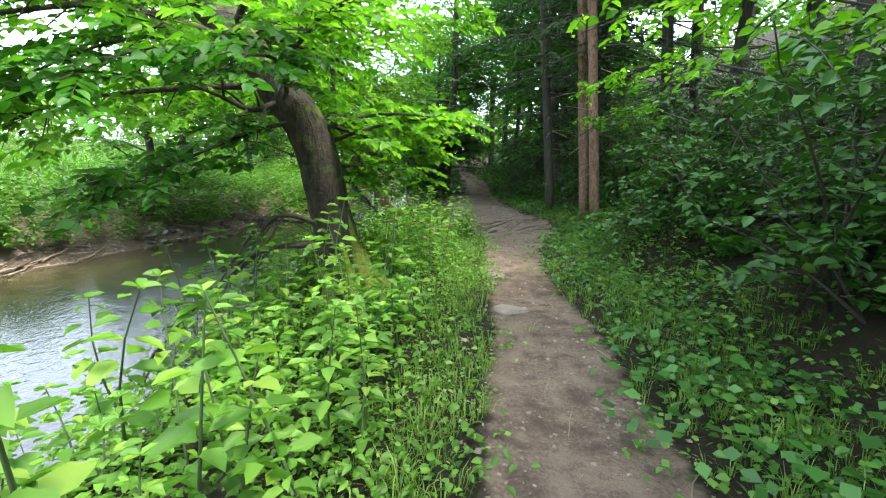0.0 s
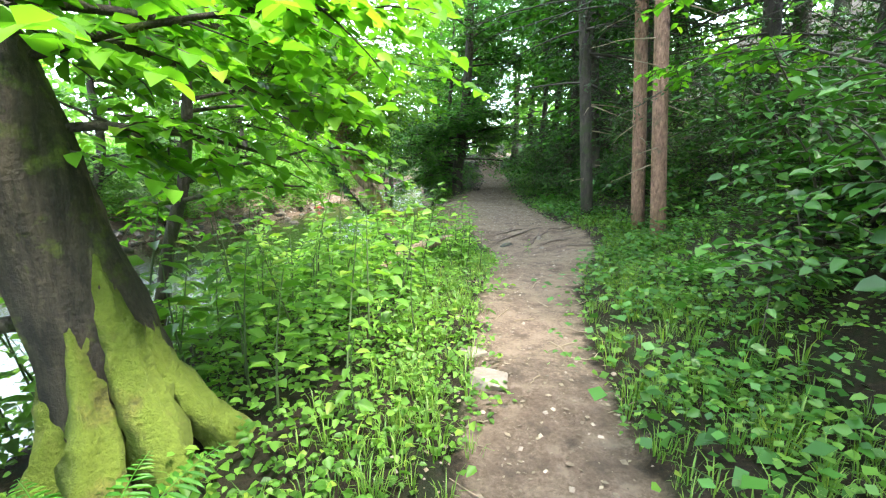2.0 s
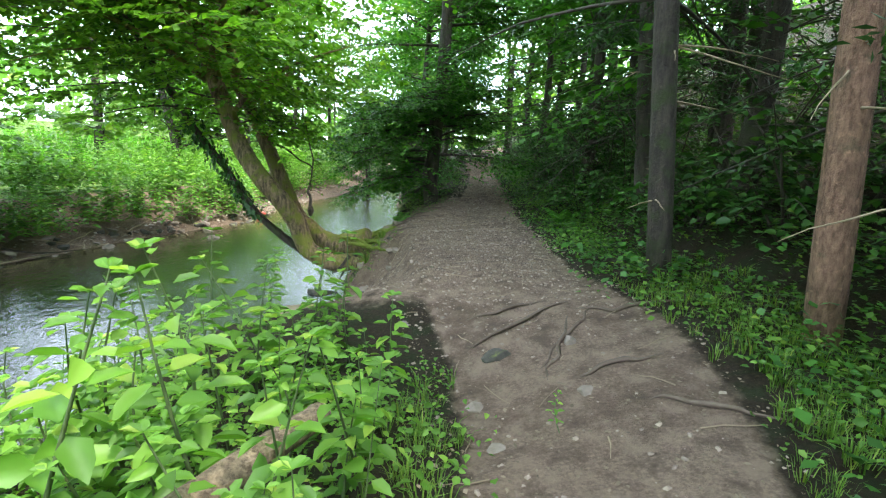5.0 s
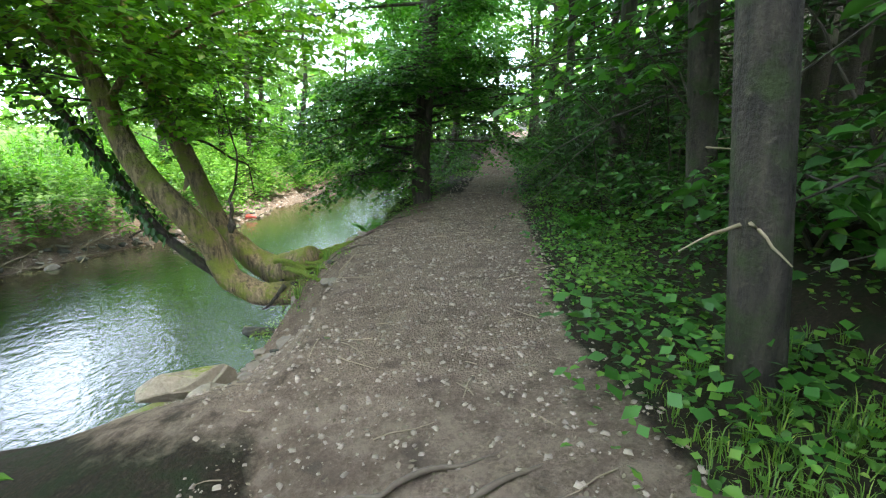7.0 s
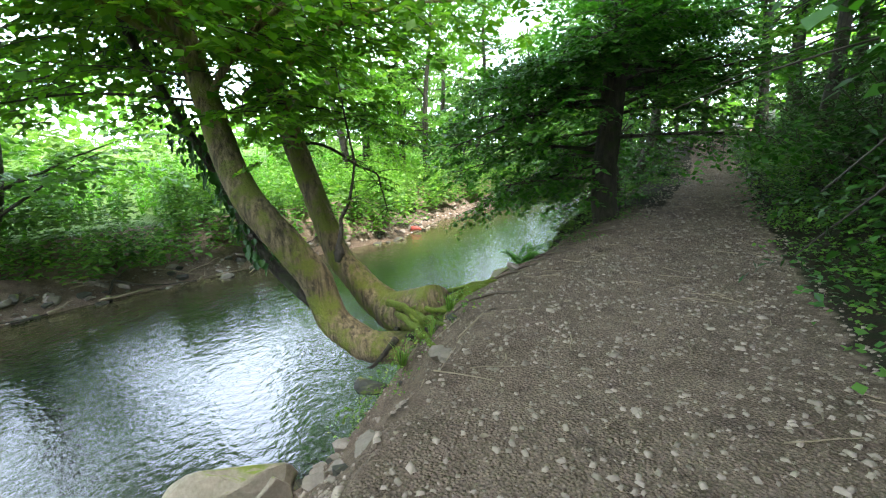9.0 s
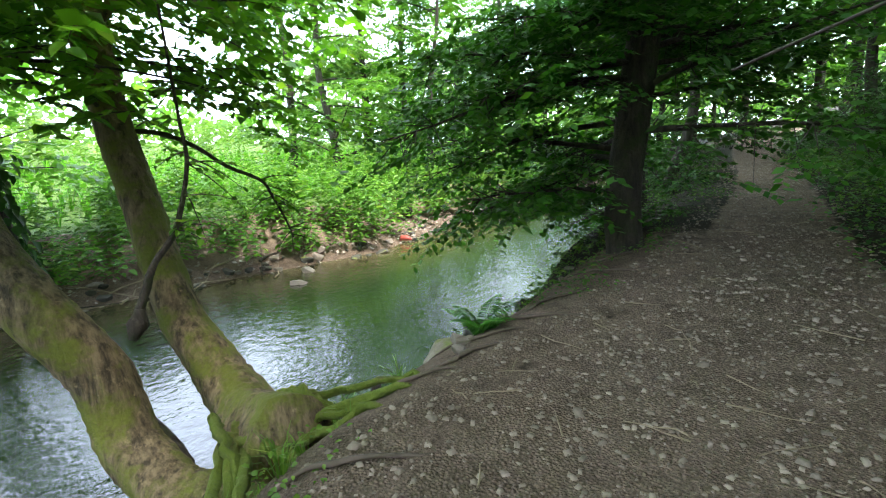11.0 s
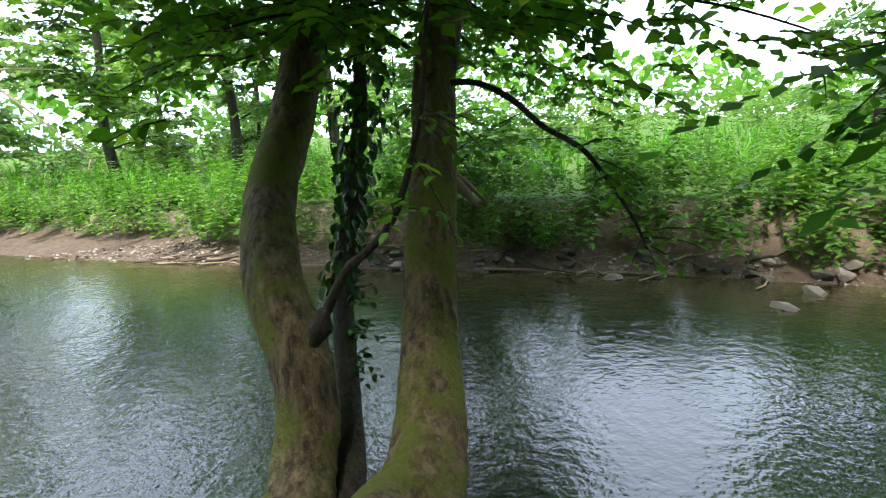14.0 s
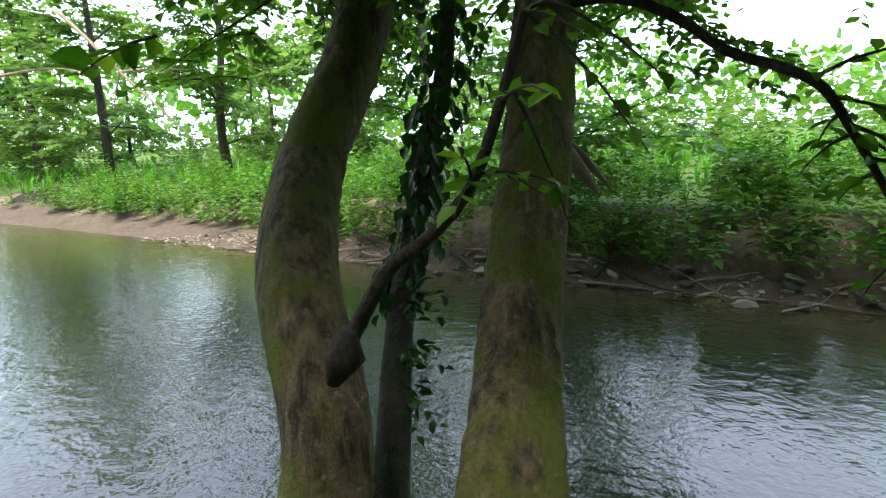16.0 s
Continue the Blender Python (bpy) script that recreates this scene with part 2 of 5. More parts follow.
M_LITTER = plain_material("leaf_litter", (0.07, 0.05, 0.032), (0.27, 0.215, 0.145), 30, 0.85)
M_ROOT = plain_material("worn_root", (0.05, 0.036, 0.025), (0.14, 0.105, 0.075), 30)
M_RUBBER = plain_material("old_rubber", (0.012, 0.012, 0.012), (0.035, 0.033, 0.03), 25, 0.75)
M_RED = plain_material("faded_red_plastic", (0.22, 0.03, 0.025), (0.34, 0.07, 0.05), 10, 0.5)


# ---- geometry tools ----
rng = np.random.default_rng(7)
UP = np.array((0.0, 0.0, 1.0))


def unit(v):
    v = np.asarray(v, float)
    return v / np.maximum(np.linalg.norm(v, axis=-1, keepdims=True), 1e-9)


class Batch:
    """Collects quads as arrays and turns them into one mesh."""

    def __init__(self):
        self.v, self.q, self.n = [], [], 0

    def add(self, verts, quads):
        self.v.append(verts)
        self.q.append(quads + self.n)
        self.n += len(verts)

    def arrays(self):
        return np.concatenate(self.v), np.concatenate(self.q)

    def put(self, arrays, place=(0, 0, 0), turn=0.0, size=1.0, lean=(0, 0)):
        v, q = arrays
        c, s = np.cos(turn), np.sin(turn)
        w = np.empty_like(v)
        w[:, 0] = (v[:, 0] * c - v[:, 1] * s) * size + place[0] + lean[0] * v[:, 2]
        w[:, 1] = (v[:, 0] * s + v[:, 1] * c) * size + place[1] + lean[1] * v[:, 2]
        w[:, 2] = v[:, 2] * size + place[2]
        self.add(w, q)

    def mesh(self, name, mat, smooth=False):
        v, q = self.arrays()
        me = bpy.data.meshes.new(name)
        me.vertices.add(len(v))
        me.vertices.foreach_set("co", v.astype(np.float32).ravel())
        me.loops.add(q.size)
        me.loops.foreach_set("vertex_index", q.astype(np.int32).ravel())
        me.polygons.add(len(q))
        me.polygons.foreach_set("loop_start", np.arange(0, q.size, 4, dtype=np.int32))
        me.polygons.foreach_set("loop_total", np.full(len(q), 4, dtype=np.int32))
        if smooth:
            me.polygons.foreach_set("use_smooth", np.ones(len(q), dtype=bool))
        me.update(calc_edges=True)
        me.materials.append(mat)
        return me


def part(name, batch, mat, parent=None, label="", smooth=False):
    ob = new(name, batch.mesh(name, mat, smooth))
    if parent is not None:
        ob.parent = parent
    if label:
        tagged(ob, label)
    return ob


def curve_points(pts, n=8):
    """A smooth line through the points (Catmull-Rom)."""
    p = np.asarray(pts, float)
    p = np.vstack([2 * p[0] - p[1], p, 2 * p[-1] - p[-2]])
    out = []
    for i in range(1, len(p) - 2):
        for k in range(n):
            t = k / n
            a, b, c, d = p[i - 1], p[i], p[i + 1], p[i + 2]
            out.append(0.5 * (2 * b + (c - a) * t + (2 * a - 5 * b + 4 * c - d) * t * t + (3 * b - a - 3 * c + d) * t ** 3))
    out.append(p[-2])
    return np.array(out)


def tube(batch, pts, radii, sides=8, rough=0.0, seed=0):
    pts = np.asarray(pts, float)
    n = len(pts)
    radii = np.interp(np.linspace(0, 1, n), np.linspace(0, 1, len(radii)), radii)
    if sides > 4:
        pts = np.vstack([pts[0] - (pts[1] - pts[0]) * 0.02, pts, pts[-1] + (pts[-1] - pts[-2]) * 0.02])
        radii = np.concatenate([[radii[0] * 0.02], radii, [radii[-1] * 0.02]])
        n += 2
    tan = unit(np.gradient(pts, axis=0))
    ref = np.array((0.31, 0.95, 0.05))
    a = unit(np.cross(tan, ref))
    b = np.cross(tan, a)
    ang = np.linspace(0, 2 * np.pi, sides, endpoint=False)
    r = np.repeat(radii[:, None], sides, 1)
    if rough:
        g = np.random.default_rng(seed)
        lobes = sum(g.uniform(0.3, 1) * np.sin(k * ang[None, :] + g.uniform(0, 6) + g.uniform(-2, 2) * np.linspace(0, 3, n)[:, None]) for k in (2, 3, 5))
        r = r * (1 + rough * (0.5 * lobes + g.normal(0, 0.35, (n, sides))))
    ring = pts[:, None, :] + r[..., None] * (np.cos(ang)[None, :, None] * a[:, None, :] + np.sin(ang)[None, :, None] * b[:, None, :])
    v = ring.reshape(-1, 3)
    i = np.arange(n - 1)[:, None] * sides
    j = np.arange(sides)[None, :]
    k = (j + 1) % sides
    q = np.stack([i + j, i + k, i + sides + k, i + sides + j], -1).reshape(-1, 4)
    batch.add(v, q)


def leaves(batch, base, axis, normal, length, width, simple=False, fold=0.18):
    """One small folded blade at each base; axis and normal are directions."""
    n = len(base)
    axis = unit(axis)
    side = unit(np.cross(axis, normal))
    nor = np.cross(side, axis)
    L = np.broadcast_to(np.asarray(length, float), (n,))[:, None]
    W = np.broadcast_to(np.asarray(width, float), (n,))[:, None] * L
    if simple:
        v = np.stack([base, base + axis * L * 0.5 + side * W, base + axis * L - nor * L * 0.12, base + axis * L * 0.5 - side * W], 1)
        q = np.arange(4 * n).reshape(n, 4)
    else:
        up = nor * W * fold * 2
        v = np.stack([base, base + axis * L * 0.32 + side * W + up, base + axis * L * 0.72 + side * W * 0.72 + up * 0.5,
                      base + axis * L - nor * L * 0.16, base + axis * L * 0.72 - side * W * 0.72 + up * 0.5, base + axis * L * 0.32 - side * W + up], 1)
        o = np.arange(n)[:, None] * 6
        q = np.concatenate([o + np.array([[0, 3, 2, 1]]), o + np.array([[0, 5, 4, 3]])])
    batch.add(v.reshape(-1, 3), q)


def spray(batch, base, way, length, count, size, droop=0.25, width=0.3, simple=False, twigs=None, g=rng, flat=0.35):
    """A leafy twig: leaves set left and right along it, lying in tiers."""
    way = unit(way)
    s = (np.arange(count) + 0.5 + g.uniform(-0.3, 0.3, count)) / count
    line = base + way * (s * length)[:, None] - UP * (droop * length * s * s)[:, None]
    side = unit(np.cross(way, UP) + g.normal(0, 0.12, 3))
    sgn = np.where(np.arange(count) % 2 == 0, 1.0, -1.0)[:, None]
    axis = way * 0.6 + side * sgn * g.uniform(0.6, 1.1, (count, 1)) - UP * g.uniform(0.05, 0.45, (count, 1)) + g.normal(0, 0.15, (count, 3))
    nor = UP + g.normal(0, flat, (count, 3))
    leaves(batch, line, axis, nor, size * g.uniform(0.65, 1.15, count), width, simple)
    if twigs is not None:
        k = np.linspace(0, 1, 4)
        tube(twigs, base + way * (k * length)[:, None] - UP * (droop * length * k * k)[:, None], (0.006, 0.0015), 3)


def thing(name, label, category, place=(0, 0, 0), group="", kind=""):
    ob = new(name)
    ob.location = place
    return tagged(ob, label, category, group, kind)


# ---- lie of the land ----
WATER = -1.32
PATH_Y = (-30, -6, 0, 1.7, 2.8, 3.6, 5.2, 6.7, 8.1, 9, 10, 10.7, 11.4, 12.2, 13.6, 15, 15.6, 17.5, 20, 23, 28, 36, 48, 80)
PATH_L = (-2.6, -1.0, -0.25, 0.0, 0.15, 0.33, 0.52, 0.68, 0.92, 1.07, 1.0, 0.85, 0.75, 0.64, 0.55, 0.72, 0.94, 1.4, 1.8, 2.05, 2.2, 2.7, 5.2, 22)
PATH_R = (-1.0, 0.1, 0.62, 0.8, 0.92, 1.05, 1.14, 1.4, 1.95, 2.3, 2.42, 2.3, 2.2, 2.2, 2.35, 2.42, 2.45, 2.55, 2.7, 2.9, 3.3, 4.3, 7, 24)
PATH_Z = (-0.1, -0.1, -0.1, -0.1, -0.1, -0.1, -0.1, -0.11, -0.14, -0.18, -0.16, -0.12, -0.1, -0.1, -0.16, -0.2, -0.2, -0.12, 0.08, 0.22, 0.42, 0.7, 1.4, 2)
NEAR_Y = (-30, 0, 4, 6, 8, 10, 12, 13, 13.6, 14.3, 15.5, 16.7, 17.5, 18.2, 19.5, 21, 24, 27, 35, 50, 80)
NEAR_X = (-4.5, -2.5, -2.3, -2.2, -2.05, -1.8, -1.14, -0.7, -0.56, -0.6, -0.85, -0.85, -0.7, -0.45, -0.3, -0.1, -0.4, -0.8, -1.2, 0.0, 8)
FAR_Y = (-30, -2, 4, 8.2, 11.7, 14, 15.5, 18, 19.7, 21.2, 24.8, 31, 36, 50, 80)
FAR_X = (-18, -11.8, -10.0, -8.6, -7.7, -7.1, -6.8, -6.05, -5.3, -4.7, -4.9, -3.3, -3.6, -3.0, 4)


def smooth01(t):
    t = np.clip(t, 0, 1)
    return t * t * (3 - 2 * t)


def wave(x, y, f, seed):
    """Cheap smooth unevenness."""
    g = np.random.default_rng(seed)
    out = 0
    for k in range(6):
        a, b, c = g.uniform(-1, 1), g.uniform(-1, 1), g.uniform(0, 6.3)
        out = out + np.sin((a * x + b * y) * f * (1 + 0.4 * k) + c) / (1 + 0.5 * k)
    return out / 3


def land(x, y):
    """Height of the ground and the shares of trodden path, gravel and meadow."""
    x, y = np.asarray(x, float), np.asarray(y, float)
    L, R, P = np.interp(y, PATH_Y, PATH_L), np.interp(y, PATH_Y, PATH_R), np.interp(y, PATH_Y, PATH_Z)
    N, F = np.interp(y, NEAR_Y, NEAR_X), np.interp(y, FAR_Y, FAR_X)
    dip = np.exp(-((y - 9.7) / 1.3) ** 2)
    across = np.clip((x - L) / (R - L), 0, 1)
    z_path = P + dip * (0.32 * across - 0.22) + 0.018 * wave(x, y, 3.5, 3) + 0.03 * wave(x, y, 9.0, 21) * np.exp(-((y - 8.2) / 2.0) ** 4) * (1 - 0.7 * across)
    # near bank
    t = np.clip((L - x) / np.maximum(L - N, 0.2), 0, 1.0)
    open_bank = np.exp(-((y - 12.4) / 1.1) ** 4)
    brink = 0.72 - 0.34 * np.exp(-((y - 14.15) / 0.8) ** 2) - 0.42 * np.exp(-((y - 16.3) / 1.5) ** 4)
    undercut = 0.32 * smooth01(t / 0.75) + (P - WATER - 0.32 + 0.05) * smooth01((t - brink) / (1 - brink))
    ramp_bank = (P - WATER + 0.05) * t ** 0.65
    z_bank = P - dip * 0.22 - (undercut * (1 - open_bank) + ramp_bank * open_bank) + 0.05 * np.sin(np.pi * np.clip(t * 1.6, 0, 1)) * (1 - open_bank)
    # river bed
    u = (N - x) / np.maximum(N - F, 0.5)
    z_bed = WATER - 0.05 - 0.55 * np.clip(np.sin(np.pi * np.clip(u, 0, 1)), 0, 1) ** 0.6
    # far side
    e = F - x
    beach = np.interp(y, (-30, 8, 11, 14, 22, 25, 40), (2.2, 1.7, 0.6, 0.35, 0.45, 1.2, 1.2))
    z_far = WATER - 0.05 + 0.28 * np.clip(e / beach, 0, 1) + 0.78 * smooth01((e - beach) / 1.2) + 0.085 * np.clip(e - 3, 0, 34) + 0.1 * wave(x, y, 0.35, 5) * np.clip(e / 6, 0, 1)
    # wooded slope
    s = x - R
    z_hill = P + dip * 0.1 + 0.05 * np.clip(s / 0.3, 0, 1) + 0.10 * np.clip(s, 0, 0.7) + 0.62 * np.clip(s - 0.7, 0, 9) + 0.4 * np.clip(s - 9.7, 0, 25) + 0.10 * wave(x, y, 1.3, 8) * np.clip(s, 0, 1)
    z = np.where(x > R, z_hill, np.where(x > L, z_path, np.where(x > N, z_bank, np.where(x > F, z_bed, z_far))))
    z = z + 0.02 * wave(x, y, 6.0, 12)
    path = np.clip(np.minimum(x - L, R - x) / 0.25 + 0.5, 0, 1)
    wide = np.clip((y - 10.3) / 1.0, 0, 1) * np.clip((19 - y) / 2, 0, 1)
    path = np.maximum(path, np.where((x < L) & (x > N - 0.6), wide * np.clip(1.2 - (L - x - 0.5) / 0.7 + 1.4 * open_bank, 0, 1), 0))
    path = np.maximum(path, np.where((x > F - 2.5) & (x < N + 0.25), 0.8, 0))
    gravel = np.where(x > L - 2, path * np.clip((y - 10.2) / 1.5, 0, 1) * 0.72, 0)
    gravel = np.maximum(gravel, np.where((e > -0.6) & (e < beach + 0.3), 0.9, 0))
    gravel = np.where((x > F + 0.6) & (x < N - 0.05), 0.5, gravel)
    meadow = np.where(e > beach + 1.2, 1.0, 0.0)
    return z, path, gravel, meadow


def ground_z(x, y):
    return land(x, y)[0]


def axis_steps(*runs):
    out = []
    for a, b, n in runs:
        out += list(np.linspace(a, b, n, endpoint=False))
    return np.array(out + [runs[-1][1]])


def build_ground():
    xs = axis_steps((-400, -60, 10), (-60, -12, 30), (-12, -4, 50), (-4, 4.5, 110), (4.5, 16, 40), (16, 60, 14), (60, 400, 10))
    ys = axis_steps((-300, -30, 8), (-30, -2, 34), (-2, 24, 180), (24, 50, 60), (50, 100, 16), (100, 500, 10))
    X, Y = np.meshgrid(xs, ys, indexing="ij")
    Z, pa, gr, me_ = land(X, Y)
    b = Batch()
    nx, ny = X.shape
    i = np.arange(nx - 1)[:, None] * ny
    j = np.arange(ny - 1)[None, :]
    q = np.stack([i + j, i + ny + j, i + ny + j + 1, i + j + 1], -1).reshape(-1, 4)
    b.add(np.stack([X, Y, Z], -1).reshape(-1, 3), q)
    me = b.mesh("ground", M_GROUND, True)
    col = me.color_attributes.new("zone", "FLOAT_COLOR", "POINT")
    col.data.foreach_set("color", np.stack([pa, gr, me_, np.ones_like(pa)], -1).astype(np.float32).ravel())
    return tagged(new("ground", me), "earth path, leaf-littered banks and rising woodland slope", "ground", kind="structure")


def build_water():
    b = Batch()
    ys = np.linspace(-60, 90, 80)
    n, f = np.interp(ys, NEAR_Y, NEAR_X) + 0.6, np.interp(ys, FAR_Y, FAR_X) - 1.0
    k = np.linspace(0, 1, 25)
    X = n[:, None] + (f - n)[:, None] * k[None, :]
    Y = np.repeat(ys[:, None], 25, 1)
    i = np.arange(79)[:, None] * 25
    j = np.arange(24)[None, :]
    b.add(np.stack([X, Y, np.full_like(X, WATER)], -1).reshape(-1, 3), np.stack([i + j, i + 25 + j, i + 26 + j, i + j + 1], -1).reshape(-1, 4))
    me = b.mesh("water", M_WATER, True)
    thin = np.maximum(np.clip(1 - (X - np.interp(ys, FAR_Y, FAR_X)[:, None]) / 2.6, 0, 1), np.clip((8.5 - Y) / 6, 0, 0.75))
    col = me.color_attributes.new("shallow", "FLOAT_COLOR", "POINT")
    col.data.foreach_set("color", np.repeat(thin.reshape(-1, 1), 4, 1).astype(np.float32).ravel())
    return tagged(new("water", me), "dark rippled shallow river water between low banks", "river", kind="structure")


build_ground()
build_water()


# ---- trees ----
def direction(az, el):
    return np.array((math.cos(az) * math.cos(el), math.sin(az) * math.cos(el), math.sin(el)))


def limb_curve(base, az, el, length, sag, g, n=7):
    s = np.linspace(0, 1, n)[:, None]
    way = direction(az, el)
    wob = np.cumsum(g.normal(0, 0.035, (n, 3)), 0) * length * 0.35
    wob -= wob[0]
    return np.asarray(base) + way * s * length - UP * sag * length * s ** 2 + wob * s


def tree(name, label, trunk, radii, bark, leaf, limbs, seed, sprays=16, leaf_n=16, leaf_size=0.075, spray_len=0.7, category="tree",
         simple=False, sides=14, droop=0.25, rough=0.06, width=0.3, group="", moss_label="", spread=1.0, twigs=True):
    """limbs: rows of (share of the trunk, azimuth, elevation, length, sag), angles in degrees."""
    g = np.random.default_rng(seed)
    line = curve_points(trunk, 7)
    root = thing(name, label, category, tuple(line[0]), group)
    o = line[0]
    b = Batch()
    tube(b, line - o, radii, sides, rough, seed)
    part("trunk", b, bark, root, moss_label, True)
    crown, wood = Batch(), Batch()
    for share, az, el, length, sag in limbs:
        k = share * (len(line) - 1)
        i = min(int(k), len(line) - 2)
        base = line[i] + (line[i + 1] - line[i]) * (k - i) - o
        c = curve_points(limb_curve(base, radians(az), radians(el), length, sag, g), 3)
        r0 = np.interp(share, np.linspace(0, 1, len(radii)), radii) * 0.45
        r0 = min(r0, 0.008 + 0.011 * length)
        lb = Batch()
        tube(lb, c, (r0, r0 * 0.55, 0.004), 6, 0.04, seed)
        part("limb", lb, bark, root, "", True)
        n = max(3, int(sprays * length / 2.5))
        for _ in range(n):
            s = g.uniform(0.22, 1.0)
            j = min(int(s * (len(c) - 1)), len(c) - 2)
            t = unit(c[j + 1] - c[j])
            lateral = np.array((-t[1], t[0], 0.0)) * g.normal(0, 0.13 * length)
            p = c[j] + lateral + UP * g.normal(0, 0.05 * length) - UP * 0.12 * abs(lateral).sum()
            turn = g.choice((-1, 1)) * g.uniform(0.2, 1.5)
            way = np.array((t[0] * math.cos(turn) - t[1] * math.sin(turn), t[0] * math.sin(turn) + t[1] * math.cos(turn), t[2] * 0.5 + g.normal(0, 0.12)))
            ln = spray_len * g.uniform(0.6, 1.3) * spread
            if twigs:
                tube(wood, np.linspace(c[j], p + unit(way) * ln * 0.4, 3), (0.006, 0.002), 3)
            spray(crown, p, way, ln, leaf_n, leaf_size, droop, width, simple, None, g)
    if crown.n:
        part("crown", crown, leaf, root)
    if wood.n:
        tagged(part("twig", wood, M_TWIG, root), kind="stuff")
    return root


def fan(n, lo, hi, el, length, sag, seed, az=(0, 360)):
    g = np.random.default_rng(seed)
    return [(g.uniform(lo, hi), g.uniform(*az), g.uniform(*el), g.uniform(*length), g.uniform(*sag)) for _ in range(n)]


def by_moss(pts):
    """Points about the mossy tree, from its own plan to the site."""
    return [(-0.62 + 0.835 * (x + 0.807), 4.72 + 0.835 * (y - 4.671), 0.085 + 0.835 * (z - 0.136)) for x, y, z in pts]


def by_river(pts):
    """Points about the river tree, from its own plan to the site."""
    return [(x + 0.02 + 0.15 * min(max(y - 13.9, -1.0), 1.8), y + 0.04, z - 0.4) for x, y, z in pts]


# mossy leaning tree beside the path
tree("mossy_tree", "leaning dark tree with bright moss at its foot", by_moss([(-1.0, 4.9, -0.5), (-1.12, 4.87, 0.1), (-1.26, 4.8, 0.75), (-1.40, 4.65, 1.5), (-1.72, 4.66, 2.0), (-2.15, 4.75, 2.5), (-2.7, 4.9, 3.3), (-3.6, 5.2, 5.2), (-4.2, 5.4, 8.0)]),
     (0.30, 0.22, 0.185, 0.175, 0.17, 0.16, 0.14, 0.10, 0.03), M_BARK_MOSS, M_MAPLE,
     [(0.42, 60, 10, 1.9, 0.1), (0.36, 20, 25, 1.3, 0.2), (0.5, -60, 25, 1.6, 0.2), (0.55, 150, 5, 2.2, 0.25), (0.5, 200, 0, 2.2, 0.3), (0.6, 240, 10, 2.4, 0.3), (0.48, 100, 20, 2.2, 0.15), (0.62, 30, 30, 2.6, 0.2), (0.7, 80, 30, 2.8, 0.3)]
     + fan(16, 0.62, 1.0, (0, 45), (2, 3.6), (0.1, 0.35), 11), 21, 34, 16, 0.1, 0.6, rough=0.09)


def tree_moss_foot():
    b = Batch()
    for i, (dx, dy, h) in enumerate(((0.22, -0.16, 0.75), (0.08, -0.27, 0.6), (-0.14, -0.2, 0.4), (0.3, 0.02, 0.5))):
        foot = np.array((-0.83 + dx * 1.45, 4.88 + dy * 1.45, ground_z(-0.83 + dx * 1.45, 4.88 + dy * 1.45) - 0.1))
        top = np.array((-0.95 + dx * 0.46, 4.85 + dy * 0.46, 0.72 * h + 0.06))
        mid = (foot + top) / 2 - np.array((dx, dy, 0)) * 0.25
        tube(b, curve_points([foot, mid, top], 10), (0.085, 0.08, 0.06, 0.015), 16, 0.36, i)
    ob = part("moss_cushion", b, M_MOSS, None, "", True)
    return tagged(ob, "bright yellow-green moss over the tree's root flare", "moss")


tree_moss_foot()

# two-stemmed tree that leans out over the river from an undercut root
A_LINE = [(0.2, 14.2, -0.6), (-0.05, 14.16, -0.68), (-0.24, 14.11, -0.72), (-0.44, 14.04, -0.73), (-0.64, 13.99, -0.72), (-0.82, 13.99, -0.64), (-0.97, 13.98, -0.54), (-1.06, 13.99, -0.38), (-1.12, 13.96, -0.16), (-1.27, 13.83, 0.16), (-1.55, 13.77, 0.51), (-1.82, 13.83, 0.89), (-2.0, 13.88, 1.33), (-2.16, 13.88, 1.8), (-2.36, 13.9, 2.5), (-2.7, 13.97, 3.6), (-3.1, 14.1, 5.2), (-3.3, 14.2, 7.5)]
B_LINE = [(-0.1, 14.2, -0.42), (-0.38, 14.3, -0.5), (-0.6, 14.37, -0.55), (-0.75, 14.46, -0.53), (-0.92, 14.49, -0.45), (-1.07, 14.5, -0.31), (-1.26, 14.5, -0.12), (-1.42, 14.52, 0.22), (-1.59, 14.55, 0.62), (-1.76, 14.57, 1.03), (-1.95, 14.65, 1.42), (-2.15, 14.75, 1.76), (-2.4, 14.85, 2.6), (-2.7, 14.9, 4.2), (-2.9, 15.0, 6.5)]
C_LINE = [(-0.85, 14.12, -0.74), (-1.01, 14.15, -0.66), (-1.26, 14.11, -0.47), (-1.51, 14.06, -0.25), (-1.74, 14.03, -0.01), (-1.95, 14.04, 0.27), (-2.14, 14.06, 0.58), (-2.38, 14.08, 0.89), (-2.66, 14.06, 1.3), (-3.1, 14.0, 2.1), (-3.6, 13.85, 3.3), (-4.1, 13.6, 5.0)]


